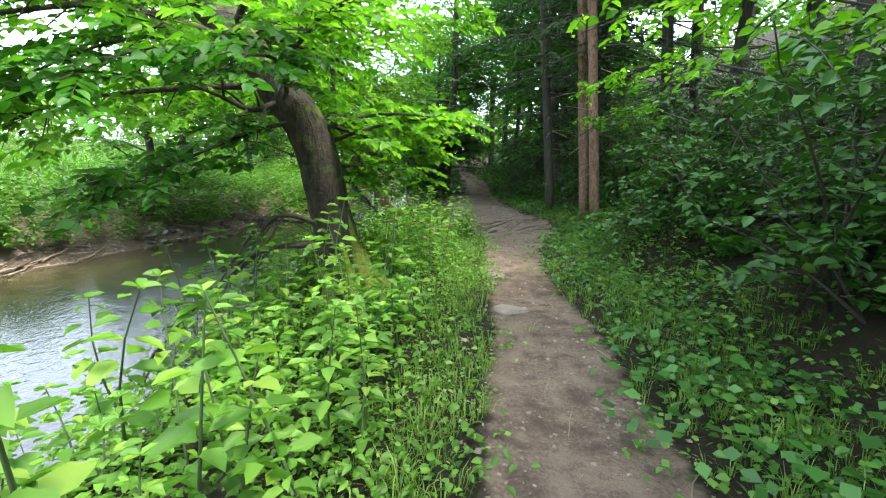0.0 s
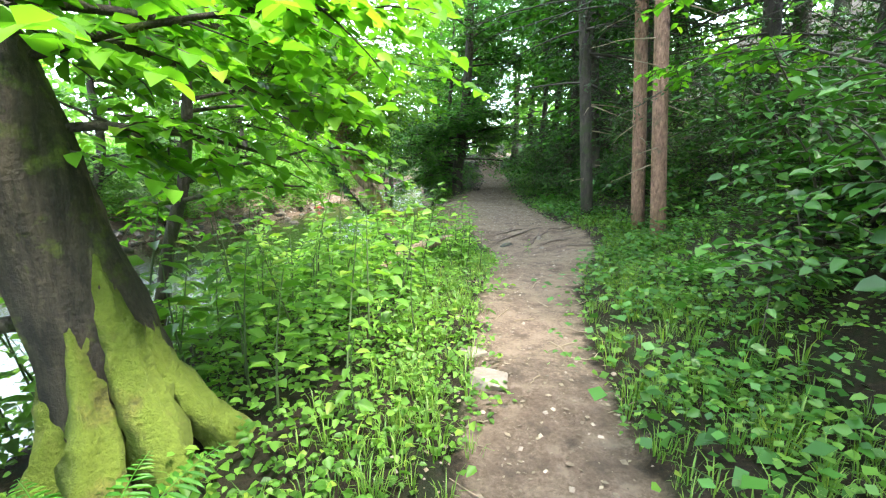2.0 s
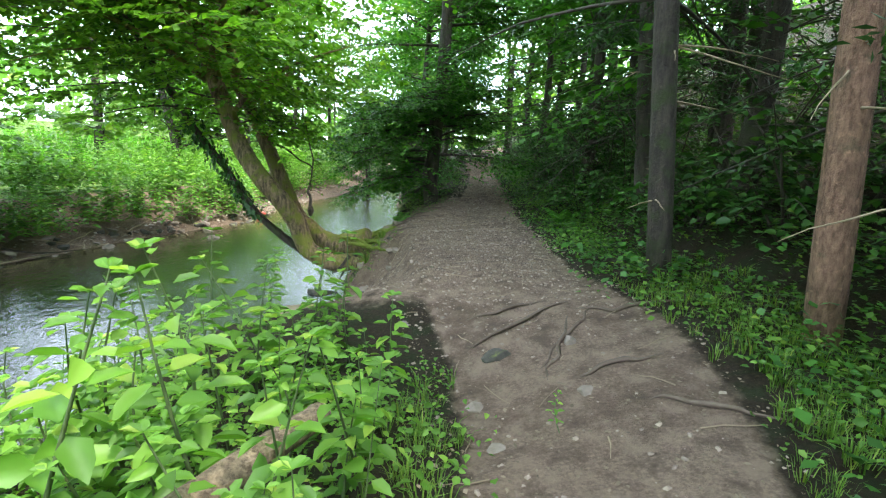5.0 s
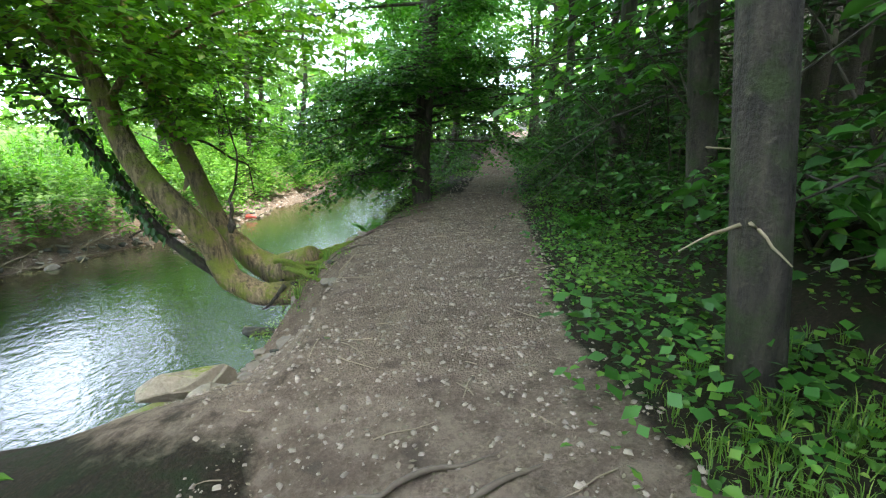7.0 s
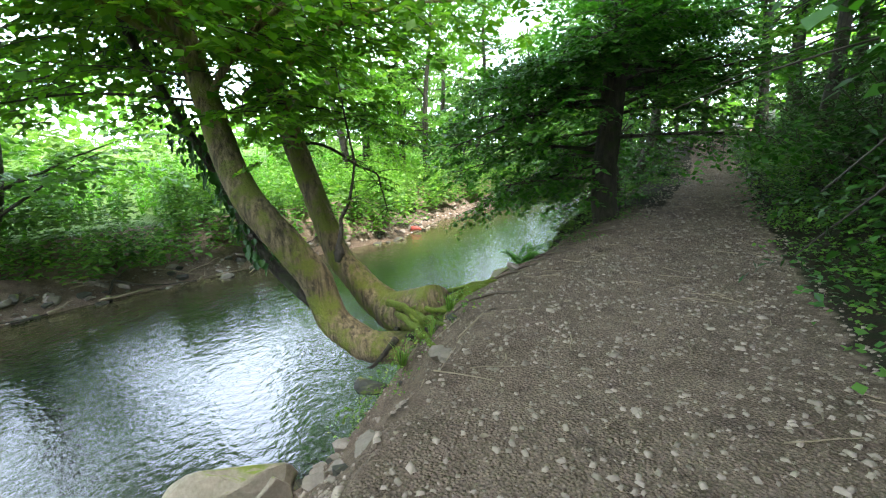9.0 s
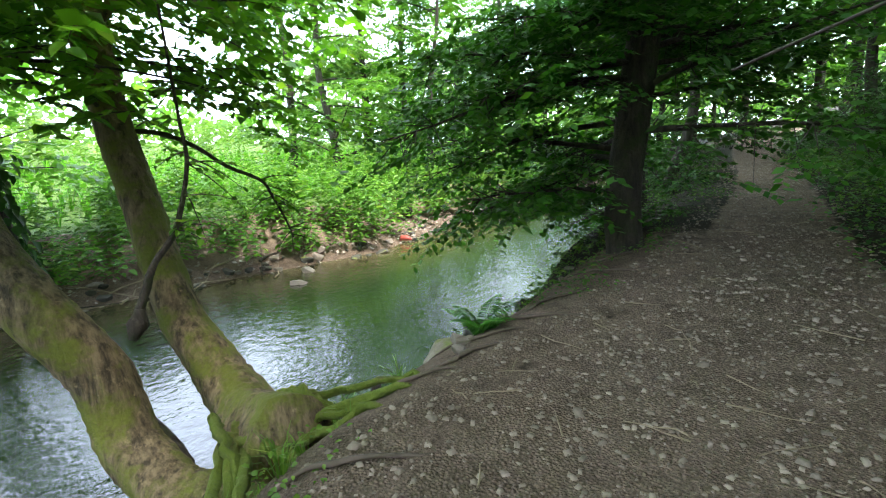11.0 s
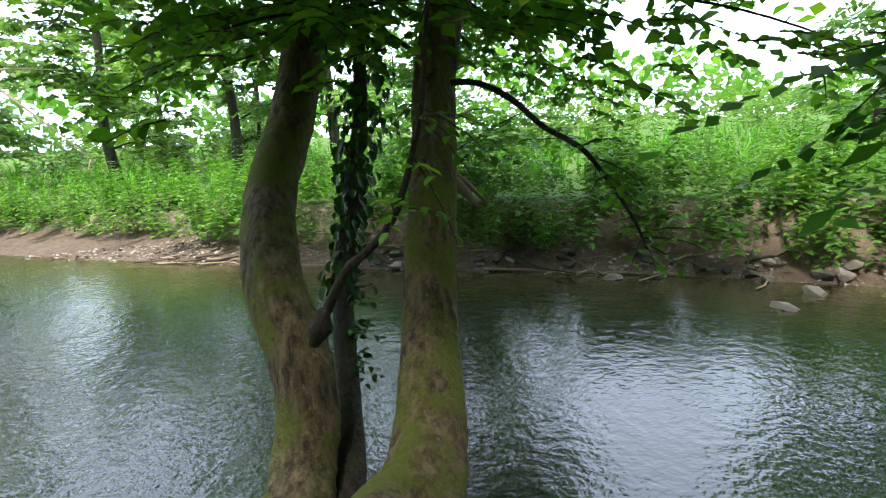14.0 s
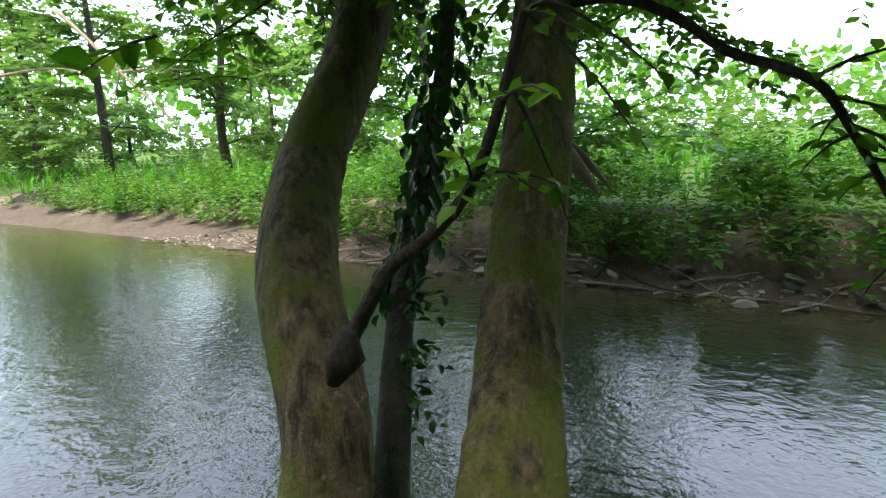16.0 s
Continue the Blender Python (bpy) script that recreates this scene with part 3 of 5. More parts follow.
def river_tree():
    g = np.random.default_rng(5)
    root = thing("river_tree", "two-stemmed mossy tree leaning over the river from undercut roots", "tree", (-0.5, 14.3, -0.3))
    o = np.array((-0.5, 14.3, -0.3))
    for nm, line, rad, sd in (("trunk", A_LINE, (0.15, 0.145, 0.14, 0.135, 0.13, 0.128, 0.13, 0.13, 0.122, 0.115, 0.108, 0.1, 0.09, 0.07, 0.03), 4),
                              ("trunk", B_LINE, (0.2, 0.18, 0.17, 0.16, 0.145, 0.13, 0.118, 0.11, 0.107, 0.103, 0.095, 0.085, 0.06, 0.03), 9),
                              ("trunk", C_LINE, (0.075, 0.062, 0.055, 0.05, 0.048, 0.045, 0.042, 0.035, 0.012), 3)):
        b = Batch()
        tube(b, curve_points(line, 9) - o, rad, 26, 0.07, sd)
        part(nm, b, M_BARK_DARK if sd == 3 else M_BARK_RIVER, root, "ivy-covered slender stem" if sd == 3 else "", True)
    # scar on one stem
    b = Batch()
    tube(b, curve_points(by_river([(-1.0, 14.03, 0.36), (-1.0, 14.06, 0.43), (-1.0, 14.08, 0.5)]), 4) - o, (0.02, 0.05, 0.02), 8, 0.1, 2)
    part("knot", b, M_BARK_DARK, root, "", True)
    b = Batch()
    tube(b, curve_points([(-1.62, 14.56, 0.58), (-1.75, 14.68, 0.47), (-1.87, 14.78, 0.35)], 5) - o, (0.03, 0.034, 0.022, 0.004), 9, 0.4, 6)
    tube(b, curve_points([(-1.64, 14.57, 0.61), (-1.78, 14.7, 0.5), (-1.92, 14.84, 0.36)], 5) - o, (0.02, 0.018, 0.004), 7, 0.4, 8)
    part("broken_limb", b, M_DEADWOOD, root, "split dead stub with peeling bark", True)
    crown, wood = Batch(), Batch()
    branches = [
        ([(-1.02, 14.06, 0.44), (-1.03, 14.13, 0.57), (-1.06, 14.18, 0.65), (-1.12, 14.25, 0.70), (-1.12, 14.34, 0.80), (-1.12, 14.40, 0.93), (-1.12, 14.47, 1.18), (-1.18, 14.5, 1.4), (-1.3, 14.55, 2.0)], 0.022, 0.007, 0.55),
        ([(-1.86, 14.5, 1.38), (-1.75, 14.71, 1.37), (-1.65, 14.86, 1.28), (-1.55, 14.98, 1.15), (-1.41, 15.1, 1.05), (-1.45, 15.21, 0.93), (-1.52, 15.35, 0.75), (-1.55, 15.43, 0.6)], 0.017, 0.006, 0.5),
        ([(-2.0, 13.82, 1.7), (-1.7, 13.9, 2.1), (-1.2, 14.1, 2.5), (-0.5, 14.3, 2.8)], 0.04, 0.008, 0.25),
        ([(-2.1, 14.5, 1.9), (-1.8, 14.9, 2.4), (-1.3, 15.4, 2.7), (-0.8, 16.0, 2.8)], 0.04, 0.008, 0.25),
        ([(-2.3, 13.85, 2.2), (-2.6, 13.3, 2.6), (-3.0, 12.6, 2.8), (-3.3, 11.9, 2.7)], 0.04, 0.008, 0.2),
        ([(-2.4, 14.5, 2.6), (-3.2, 14.8, 2.9), (-4.1, 15.1, 2.9), (-5.0, 15.4, 2.6)], 0.045, 0.008, 0.2),
        ([(-2.6, 13.9, 3.0), (-3.4, 13.4, 3.4), (-4.2, 12.9, 3.5), (-5.1, 12.3, 3.3)], 0.045, 0.008, 0.2),
        ([(-2.2, 13.9, 2.1), (-1.8, 13.2, 2.5), (-1.3, 12.5, 2.8), (-0.8, 11.8, 2.9)], 0.04, 0.008, 0.2),
        ([(-2.5, 14.6, 3.2), (-2.3, 15.6, 3.7), (-2.0, 16.6, 3.9), (-1.7, 17.6, 3.8)], 0.045, 0.008, 0.2),
        ([(-2.75, 14.0, 3.7), (-2.0, 13.2, 4.3), (-1.0, 12.6, 4.6), (0.1, 12.2, 4.6)], 0.045, 0.008, 0.15),
        ([(-2.8, 14.6, 4.4), (-1.9, 15.2, 5.0), (-0.9, 15.8, 5.3), (0.3, 16.3, 5.3)], 0.045, 0.008, 0.15),
        ([(-2.95, 14.1, 4.6), (-3.9, 14.9, 5.3), (-4.8, 15.6, 5.6), (-5.7, 16.4, 5.6)], 0.045, 0.008, 0.15),
        ([(-3.1, 14.1, 5.3), (-3.9, 12.9, 6.0), (-4.6, 11.8, 6.2), (-5.2, 10.8, 6.1)], 0.045, 0.008, 0.15),
        ([(-2.9, 14.7, 5.6), (-2.4, 15.9, 6.3), (-2.0, 17.1, 6.6), (-1.8, 18.1, 6.6)], 0.045, 0.008, 0.15),
    ]
    branches = [(by_river(pts), r0, r1, lo) for pts, r0, r1, lo in branches]
    for k in range(16):
        line = A_LINE if k % 2 else B_LINE
        q = np.array(line[-1 - g.integers(3)])
        az = g.uniform(0, 6.28)
        way = np.array((math.cos(az), math.sin(az), g.uniform(0.0, 0.5)))
        ln = g.uniform(2.0, 3.4)
        branches.append(([q, q + way * ln * 0.35 + (0, 0, 0.25), q + way * ln * 0.7 + (0, 0, 0.2), q + way * ln], 0.045, 0.008, 0.15))
    # limbs added to darken the water's reflection, with a gap for one bright patch
    for k, az in enumerate((95, 118, 138, 178, 190, 204, 240, 262, 285)):
        line = A_LINE if k > 4 else B_LINE
        q = np.array(line[-3 - k % 2])
        way = np.array((math.cos(radians(az)), math.sin(radians(az)), 0.12))
        ln = (2.6, 3.2, 3.4, 3.6, 3.8, 3.4, 3.2, 3.4, 3.0)[k]
        branches.append(([q, q + way * ln * 0.35 + (0, 0, 0.3), q + way * ln * 0.7 + (0, 0, 0.25), q + way * ln - (0, 0, 0.1)], 0.04, 0.008, 0.12))
    high = len(branches)
    # out-of-view upper limbs added to keep the sky out of the water's reflection
    for k in range(26):
        q = np.array((A_LINE if k % 2 else B_LINE)[-1 - k % 3])
        az = radians(100 + 7.2 * k + g.uniform(-6, 6))
        ln = g.uniform(3.4, 5.6) if 130 < 100 + 7.2 * k < 260 else g.uniform(2.6, 4.2)
        way = np.array((math.cos(az), math.sin(az), g.uniform(-0.12, 0.12)))
        branches.append(([q, q + way * ln * 0.35 + (0, 0, 0.5), q + way * ln * 0.7 + (0, 0, 0.45), q + way * ln], 0.05, 0.008, 0.1))
    for i, (pts, r0, r1, lo) in enumerate(branches):
        c = curve_points(pts, 6)
        b = Batch()
        tube(b, c - o, (r0, r0 * 0.7, r1), 8, 0.12, i)
        part("limb", b, M_BARK_DARK if i < 2 else M_BARK_RIVER, root, "", True)
        for _ in range(14 if i < 2 else (100 if i < 9 or i >= len(branches) - 9 else 60)):
            s = g.uniform(lo, 1)
            j = min(int(s * (len(c) - 1)), len(c) - 2)
            t = unit(c[j + 1] - c[j])
            turn = g.choice((-1, 1)) * g.uniform(0.3, 1.5)
            way = np.array((t[0] * math.cos(turn) - t[1] * math.sin(turn), t[0] * math.sin(turn) + t[1] * math.cos(turn), g.normal(0, 0.15)))
            if i < 2:
                spray(crown, c[j] - o, way, g.uniform(0.15, 0.35), 5, 0.06, 0.3, 0.3, False, wood, g)
            else:
                p = c[j] - o + g.normal(0, 0.4, 3) * (1, 1, 0.6)
                if i >= high:
                    spray(crown, p, way, g.uniform(0.6, 1.2), 9, 0.2, 0.25, 0.36, True, None, g)
                    continue
                spray(crown, p, way, g.uniform(0.4, 0.9), 15, 0.11, 0.25, 0.33, True, wood if g.uniform() < 0.4 else None, g)
    part("crown", crown, M_MAPLE, root)
    tagged(part("twig", wood, M_TWIG, root), kind="stuff")
    # ivy on the slender stem
    ivy = Batch()
    c = curve_points(C_LINE, 9)
    for k in range(34, len(c)):
        n = 10
        ang = g.uniform(0, 6.28, n)
        out = np.stack([np.cos(ang), np.sin(ang), g.uniform(-0.4, 0.2, n)], -1)
        rr = g.uniform(0.05, 0.05 + 0.28 * min(1, max(0, c[k][2] - 0.5)), (n, 1))
        leaves(ivy, c[k] - o + out * rr + g.normal(0, 0.03, (n, 3)), out * 0.4 - UP * 0.8, out + UP * 0.5, g.uniform(0.05, 0.085, n), 0.42)
    for p0 in ((-1.55, 14.08, -0.2), (-1.7, 14.06, -0.05), (-1.42, 14.1, -0.32)):
        for _ in range(7):
            spray(ivy, np.array(p0) - o, (g.normal(0, 1), g.normal(0.5, 0.6), g.normal(0, 0.4)), 0.16, 6, 0.05, 0.4, 0.32, False, None, g)
    part("ivy", ivy, M_IVY, root, "dark glossy ivy on the slender stem")
    # root plate
    for k in range(9):
        a = g.uniform(-0.9, 0.9)
        p0 = np.array((-0.4 + g.normal(0, 0.08), 14.2 + g.normal(0, 0.1), -0.42 + g.normal(0, 0.02)))
        way = np.array((math.cos(a), math.sin(a), 0))
        ln = g.uniform(0.35, 0.8)
        p1, p2 = p0 + way * ln * 0.45 + (0, 0, 0.03), p0 + way * ln
        p3 = p0 + way * ln * 1.35
        p2[2], p3[2] = ground_z(p2[0], p2[1]) + 0.01, ground_z(p3[0], p3[1]) - 0.06
        r = Batch()
        tube(r, curve_points([p0, p1, p2, p3], 6) + g.normal(0, 0.008, (19, 3)) - o, (0.026, 0.024, 0.018, 0.008), 8, 0.3, k)
        part("root", r, M_MOSS, root, "moss-covered surface root", True)
    for k in range(9):
        p0 = np.array((-0.3 + g.normal(0, 0.08), 14.3 + g.normal(0, 0.25), -0.6))
        p2 = np.array((-0.55 + g.normal(0, 0.06), p0[1] + g.normal(0, 0.15), WATER + g.uniform(0.1, 0.5)))
        r = Batch()
        tube(r, curve_points([p0, (p0 + p2) / 2 + g.normal(0, 0.05, 3), p2], 6) - o, (0.03, 0.02, 0.006), 6, 0.2, k)
        part("root", r, M_BARK_DARK, root, "bare dangling root", True)
    m = Batch()
    u, v = np.linspace(0, 1, 15), np.linspace(0, 2 * np.pi, 34)
    U, V = np.meshgrid(u, v, indexing="ij")
    lump = 1 + 0.16 * np.sin(V * 3 + 1) + 0.1 * np.sin(V * 7 + U * 5) + 0.06 * np.sin(V * 13 + U * 11)
    X = 0.42 * U * np.cos(V) * lump * 0.8
    Y = 0.48 * U * np.sin(V) * lump
    Z = 0.24 * (1 - U ** 2.2) - 0.1 * U ** 6 + 0.03 * np.sin(X * 23) * np.sin(Y * 19) - 0.16 + 0.02 * np.sin(X * 47 + Y * 41)
    ii, jj = np.arange(14)[:, None] * 34, np.arange(33)[None, :]
    m.add(np.stack([X * 0.7 - 0.3, Y * 0.5 + 14.38, Z * 0.7 - 0.38], -1).reshape(-1, 3) - o, np.stack([ii + jj, ii + 34 + jj, ii + 35 + jj, ii + jj + 1], -1).reshape(-1, 4))
    part("moss_cushion", m, M_MOSS, root, "thick yellow-green moss over the root plate", True)
    return root


river_tree()

# dense beech where the path meets the bank
tree("beech_tree", "dense beech with low branches drooping over the river", [(0.86, 17.45, -0.9), (0.84, 17.5, -0.35), (0.78, 17.56, 0.3), (0.86, 17.7, 1.4), (1.0, 17.8, 3.0), (1.04, 17.9, 5.5), (1.0, 18.0, 9)],
     (0.26, 0.18, 0.16, 0.15, 0.13, 0.1, 0.04), M_BARK_DARK, M_BEECH,
     fan(24, 0.32, 0.6, (-14, 12), (1.5, 2.6), (0.04, 0.16), 31, (95, 240)) + fan(9, 0.5, 0.68, (5, 25), (1.0, 1.6), (0.05, 0.2), 36, (235, 330)) + fan(18, 0.42, 0.75, (2, 25), (1.3, 2.3), (0.05, 0.2), 32, (-30, 95)) + fan(20, 0.62, 1.0, (5, 45), (1.8, 3.4), (0.05, 0.25), 33),
     34, 74, 14, 0.085, 0.5, width=0.32, simple=True)

# pair of reddish spruces on the slope side, and darker ones behind
def spruce(x, y, height, r, seed, low, bark=M_BARK_SPRUCE, label="tall spruce with bare reddish trunk", density=1.0, reach=2.3):
    g = np.random.default_rng(seed)
    z = float(ground_z(x, y)) - 0.15
    root = thing("spruce_tree", label, "tree", (x, y, z), "spruces beside the path")
    b = Batch()
    line = np.stack([np.linspace(0, -0.09 * height, 20), np.linspace(0, g.normal(0, 0.15), 20), np.linspace(0, height, 20) ** 1.0], -1)
    tube(b, line, (r * 1.12, r, r * 0.94, r * 0.88, r * 0.5, 0.02), 14, 0.035, seed)
    part("trunk", b, bark, root, "", True)
    needles, wood = Batch(), Batch()
    z0 = low
    while z0 < height - 0.3:
        ln = 0.4 + reach * (1 - z0 / height) * g.uniform(0.75, 1.15)
        for k in range(4):
            az = g.uniform(0, 6.28)
            c = limb_curve((-0.09 * z0, 0, z0), az, radians(g.uniform(-12, 6)), ln, 0.22, g, 8)
            tube(wood, c, (0.018, 0.004), 4)
            for s in np.linspace(0.2, 1, int(9 * density)):
                j = min(int(s * 7), 6)
                p = c[j] + (c[j + 1] - c[j]) * (s * 7 - j)
                for sg in (-1, 1):
                    a2 = az + sg * g.uniform(0.7, 1.2)
                    tw = np.array((math.cos(a2), math.sin(a2), -0.35))
                    L = 0.42 * (1.15 - s * 0.6)
                    n = 9
                    q = p + unit(tw) * (np.linspace(0.05, 1, n) * L)[:, None] - UP * (0.25 * L * np.linspace(0, 1, n) ** 2)[:, None]
                    leaves(needles, q, unit(tw) * 0.7 + g.normal(0, 0.5, (n, 3)), UP + g.normal(0, 0.5, (n, 3)), 0.06, 0.16, True)
        z0 += g.uniform(0.32, 0.5)
    part("crown", needles, M_NEEDLE, root)
    part("bough", wood, M_TWIG, root)
    # bare dead snags on the lower trunk
    for k in range(6):
        sb = Batch()
        tube(sb, limb_curve((-0.12, 0, g.uniform(0.7, max(low, 1.2))), g.uniform(0, 6.28), radians(g.uniform(-25, 10)), g.uniform(0.3, 0.9), 0.1, g), (0.009, 0.002), 4)
        part("dead_twig", sb, M_DEADWOOD, root)
    return root


spruce(3.03, 9.5, 12, 0.082, 41, 3.0, reach=2.0)
spruce(2.94, 8.68, 11.5, 0.08, 42, 3.1, reach=2.0)
# spruces further in: dark bark colour stands for the shade on their trunks
spruce(3.5, 12.9, 11, 0.10, 43, 2.4, M_BARK_DARK, "spruce with trunk coloured dark for shade and drooping boughs", reach=1.1)
spruce(2.72, 10.75, 12, 0.085, 44, 2.2, M_BARK_DARK, "spruce with trunk coloured dark for shade and drooping boughs")
# this spruce and those below are added to keep light off the slope
spruce(4.4, 9.2, 11, 0.10, 45, 0.9, M_BARK_DARK, "spruce with trunk coloured dark for shade and drooping boughs")
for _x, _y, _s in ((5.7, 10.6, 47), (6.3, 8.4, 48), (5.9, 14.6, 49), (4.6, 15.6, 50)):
    spruce(_x, _y, 12, 0.11, _s, 0.8, M_BARK_DARK, "spruce with trunk coloured dark for shade and drooping boughs", 0.65, 2.6)
spruce(4.9, 13.2, 11, 0.10, 46, 0.9, M_BARK_DARK, "spruce with trunk coloured dark for shade and drooping boughs")


# ---- undergrowth ----
def herb(g, height, leaf, pairs, lean=0.12):
    """A tall herb: upright stem with crossed pairs of toothed leaves and a leafy head."""
    b, st = Batch(), Batch()
    top = np.array((g.normal(0, lean), g.normal(0, lean), 1.0)) * height
    k = np.linspace(0, 1, 5)[:, None]
    bend = np.array((g.normal(0, 0.06), g.normal(0, 0.06), 0))
    line = top * k + bend * k * (1 - k) * 2
    tube(st, line, (0.005 + 0.003 * height, 0.002), 4)
    for i in range(pairs):
        s = 0.22 + 0.78 * (i + 0.6) / pairs
        p = top * s + bend * s * (1 - s) * 2
        a = i * 1.57 + g.uniform(-0.3, 0.3)
        L = leaf * (1.05 - 0.55 * max(0, s - 0.6) / 0.4) * g.uniform(0.8, 1.15)
        for sg in (0, math.pi):
            ax = np.array((math.cos(a + sg), math.sin(a + sg), g.uniform(-0.35, 0.25)))
            leaves(b, (p + ax * 0.02)[None], ax[None], (UP + g.normal(0, 0.25, 3))[None], L, 0.27)
    n = 5
    a = g.uniform(0, 6.28, n)
    leaves(b, np.repeat(top[None], n, 0), np.stack([np.cos(a), np.sin(a), np.full(n, 0.35)], -1), np.repeat(UP[None], n, 0) + g.normal(0, 0.2, (n, 3)), leaf * 0.5, 0.3)
    return b.arrays(), st.arrays()


def cover(g, radius, n, size, height, width=0.42, simple=False):
    """A low patch of single leaves on short stalks."""
    b = Batch()
    r, a = radius * np.sqrt(g.uniform(0, 1, n)), g.uniform(0, 6.28, n)
    base = np.stack([r * np.cos(a), r * np.sin(a), g.uniform(0.02, height, n) * (1.1 - 0.6 * r / radius)], -1)
    az = g.uniform(0, 6.28, n)
    leaves(b, base, np.stack([np.cos(az), np.sin(az), g.uniform(-0.5, 0.3, n)], -1), UP + g.normal(0, 0.35, (n, 3)), size * g.uniform(0.6, 1.2, n), width, simple)
    return b.arrays()


def tuft(g, n, height, spread, width=0.018):
    b = Batch()
    a = g.uniform(0, 6.28, n)
    out = np.stack([np.cos(a), np.sin(a), np.zeros(n)], -1)
    base = out * g.uniform(0, 0.05, (n, 1))
    side = np.stack([-np.sin(a), np.cos(a), np.zeros(n)], -1)
    h = height * g.uniform(0.5, 1.1, (n, 1))
    sp = spread * g.uniform(0.2, 1.2, (n, 1)) * h / height
    w = width * height
    m = base + out * sp * 0.35 + UP * h * 0.7
    t = base + out * sp + UP * h * g.uniform(0.75, 1.0, (n, 1))
    v = np.stack([base - side * w, base + side * w, m + side * w * 0.8, m - side * w * 0.8, t + side * w * 0.1, t - side * w * 0.1], 1).reshape(-1, 3)
    o = np.arange(n)[:, None] * 6
    b.add(v, np.concatenate([o + np.array([[0, 1, 2, 3]]), o + np.array([[3, 2, 4, 5]])]))
    return b.arrays()


def scatter(n, xr, yr, keep, seed):
    """Random places on the ground in a rectangle, where keep(x, y) says yes."""
    g = np.random.default_rng(seed)
    x, y = g.uniform(*xr, n), g.uniform(*yr, n)
    k = keep(x, y) > g.uniform(0, 1, n)
    x, y = x[k], y[k]
    return np.stack([x, y, ground_z(x, y)], -1)


def path_l(y):
    return np.interp(y, PATH_Y, PATH_L)


def path_r(y):
    return np.interp(y, PATH_Y, PATH_R)


def near_x(y):
    return np.interp(y, NEAR_Y, NEAR_X)


def far_x(y):
    return np.interp(y, FAR_Y, FAR_X)


gv = np.random.default_rng(99)
HERBS = [herb(gv, 0.72, 0.1, 8) for _ in range(5)] + [herb(gv, 0.48, 0.08, 7) for _ in range(4)]
NETTLES = [herb(gv, 0.85, 0.095, 8, 0.08) for _ in range(6)]
COVERS = [cover(gv, 0.32, 56, 0.038, 0.13, 0.36) for _ in range(6)]
COVERS_LOW = [cover(gv, 0.34, 60, 0.042, 0.16, 0.4, True) for _ in range(6)]
TUFTS = [tuft(gv, 34, 0.32, 0.22) for _ in range(5)]
BLADES = [tuft(gv, 14, 0.12, 0.1, 0.022) for _ in range(5)]
MEADOW = [tuft(gv, 16, 0.75, 0.32, 0.02) for _ in range(5)]
FARHERB = []
for _ in range(6):
    fb = Batch()
    for _k in range(5):
        fb.put(herb(gv, gv.uniform(0.7, 1.15), 0.125, 9, 0.1)[0], (gv.normal(0, 0.25), gv.normal(0, 0.25), 0))
    FARHERB.append(fb.arrays())


def carpet(name, label, category, mat, variants, places, seed, size=(0.7, 1.3), lean=0.0, sink=0.01, stems=None):
    g = np.random.default_rng(seed)
    b = Batch()
    for p in places:
        b.put(variants[g.integers(len(variants))], (p[0], p[1], p[2] - sink), g.uniform(0, 6.28), g.uniform(*size), (g.normal(0, lean), g.normal(0, lean)))
    me = b.mesh(name, mat)
    return tagged(new(name, me), label, category, kind="stuff")


def verge(x, y):
    """Left of the path, down to the water's edge, in the overgrown stretch."""
    L, N = path_l(y), near_x(y)
    return np.where((x < L - 0.12) & (x > N + 0.05), np.clip((10.5 - y) / 0.6, 0, 1), 0)


def slope(x, y):
    return np.where(x > path_r(y) + 0.22, 1.0, 0.0)


def bank_far(x, y):
    e = far_x(y) - x
    b0 = np.interp(y, (-30, 8, 11, 14, 22, 25, 40), (2.2, 1.7, 0.6, 0.35, 0.45, 1.2, 1.2))
    return np.where(e > b0 - 0.22, 1.0, 0.0)


# each tall herb along the near bank is a plant of its own
def herb_plants():
    g = np.random.default_rng(3)
    kinds = []
    for lv, st in HERBS:
        a, b = Batch(), Batch()
        a.add(*lv)
        b.add(*st)
        kinds.append((a.mesh("leaves", M_HERB), b.mesh("stem", M_STEM)))
    pts = scatter(900, (-2.3, 1.0), (0.6, 11.0), lambda x, y: verge(x, y) * np.clip((path_l(y) - 0.28 - x) / 0.35, 0, 1) * 0.8, 14)
    clear = [p for p in pts if (p[0] + 0.7) ** 2 + (p[1] - 4.6) ** 2 > 0.3 and abs(p[1] - 7.7) + abs(p[0] - 0.15) > 0.45]
    for x, y in zip(g.uniform(0.46, 0.74, 16), g.uniform(7.5, 8.7, 16)):
        clear.insert(0, np.array((x, y, float(ground_z(x, y)))))
    for p in clear[:296]:
        lv, st = kinds[g.integers(len(kinds))]
        s = g.uniform(0.75, 1.3) * (0.6 + 0.55 * min(1.0, (path_l(p[1]) - p[0]) / 0.9))
        root = tagged(new("herb_plant", st), "upright green herb with broad paired leaves", "herb", "herbs along the near bank")
        root.matrix_world = Matrix.LocRotScale((p[0], p[1], p[2] - 0.02), Euler((g.normal(0, 0.08), g.normal(0, 0.08), g.uniform(0, 6.28))), (s, s, s))
        leaf_ob = new("leaves", lv)
        leaf_ob.parent = root


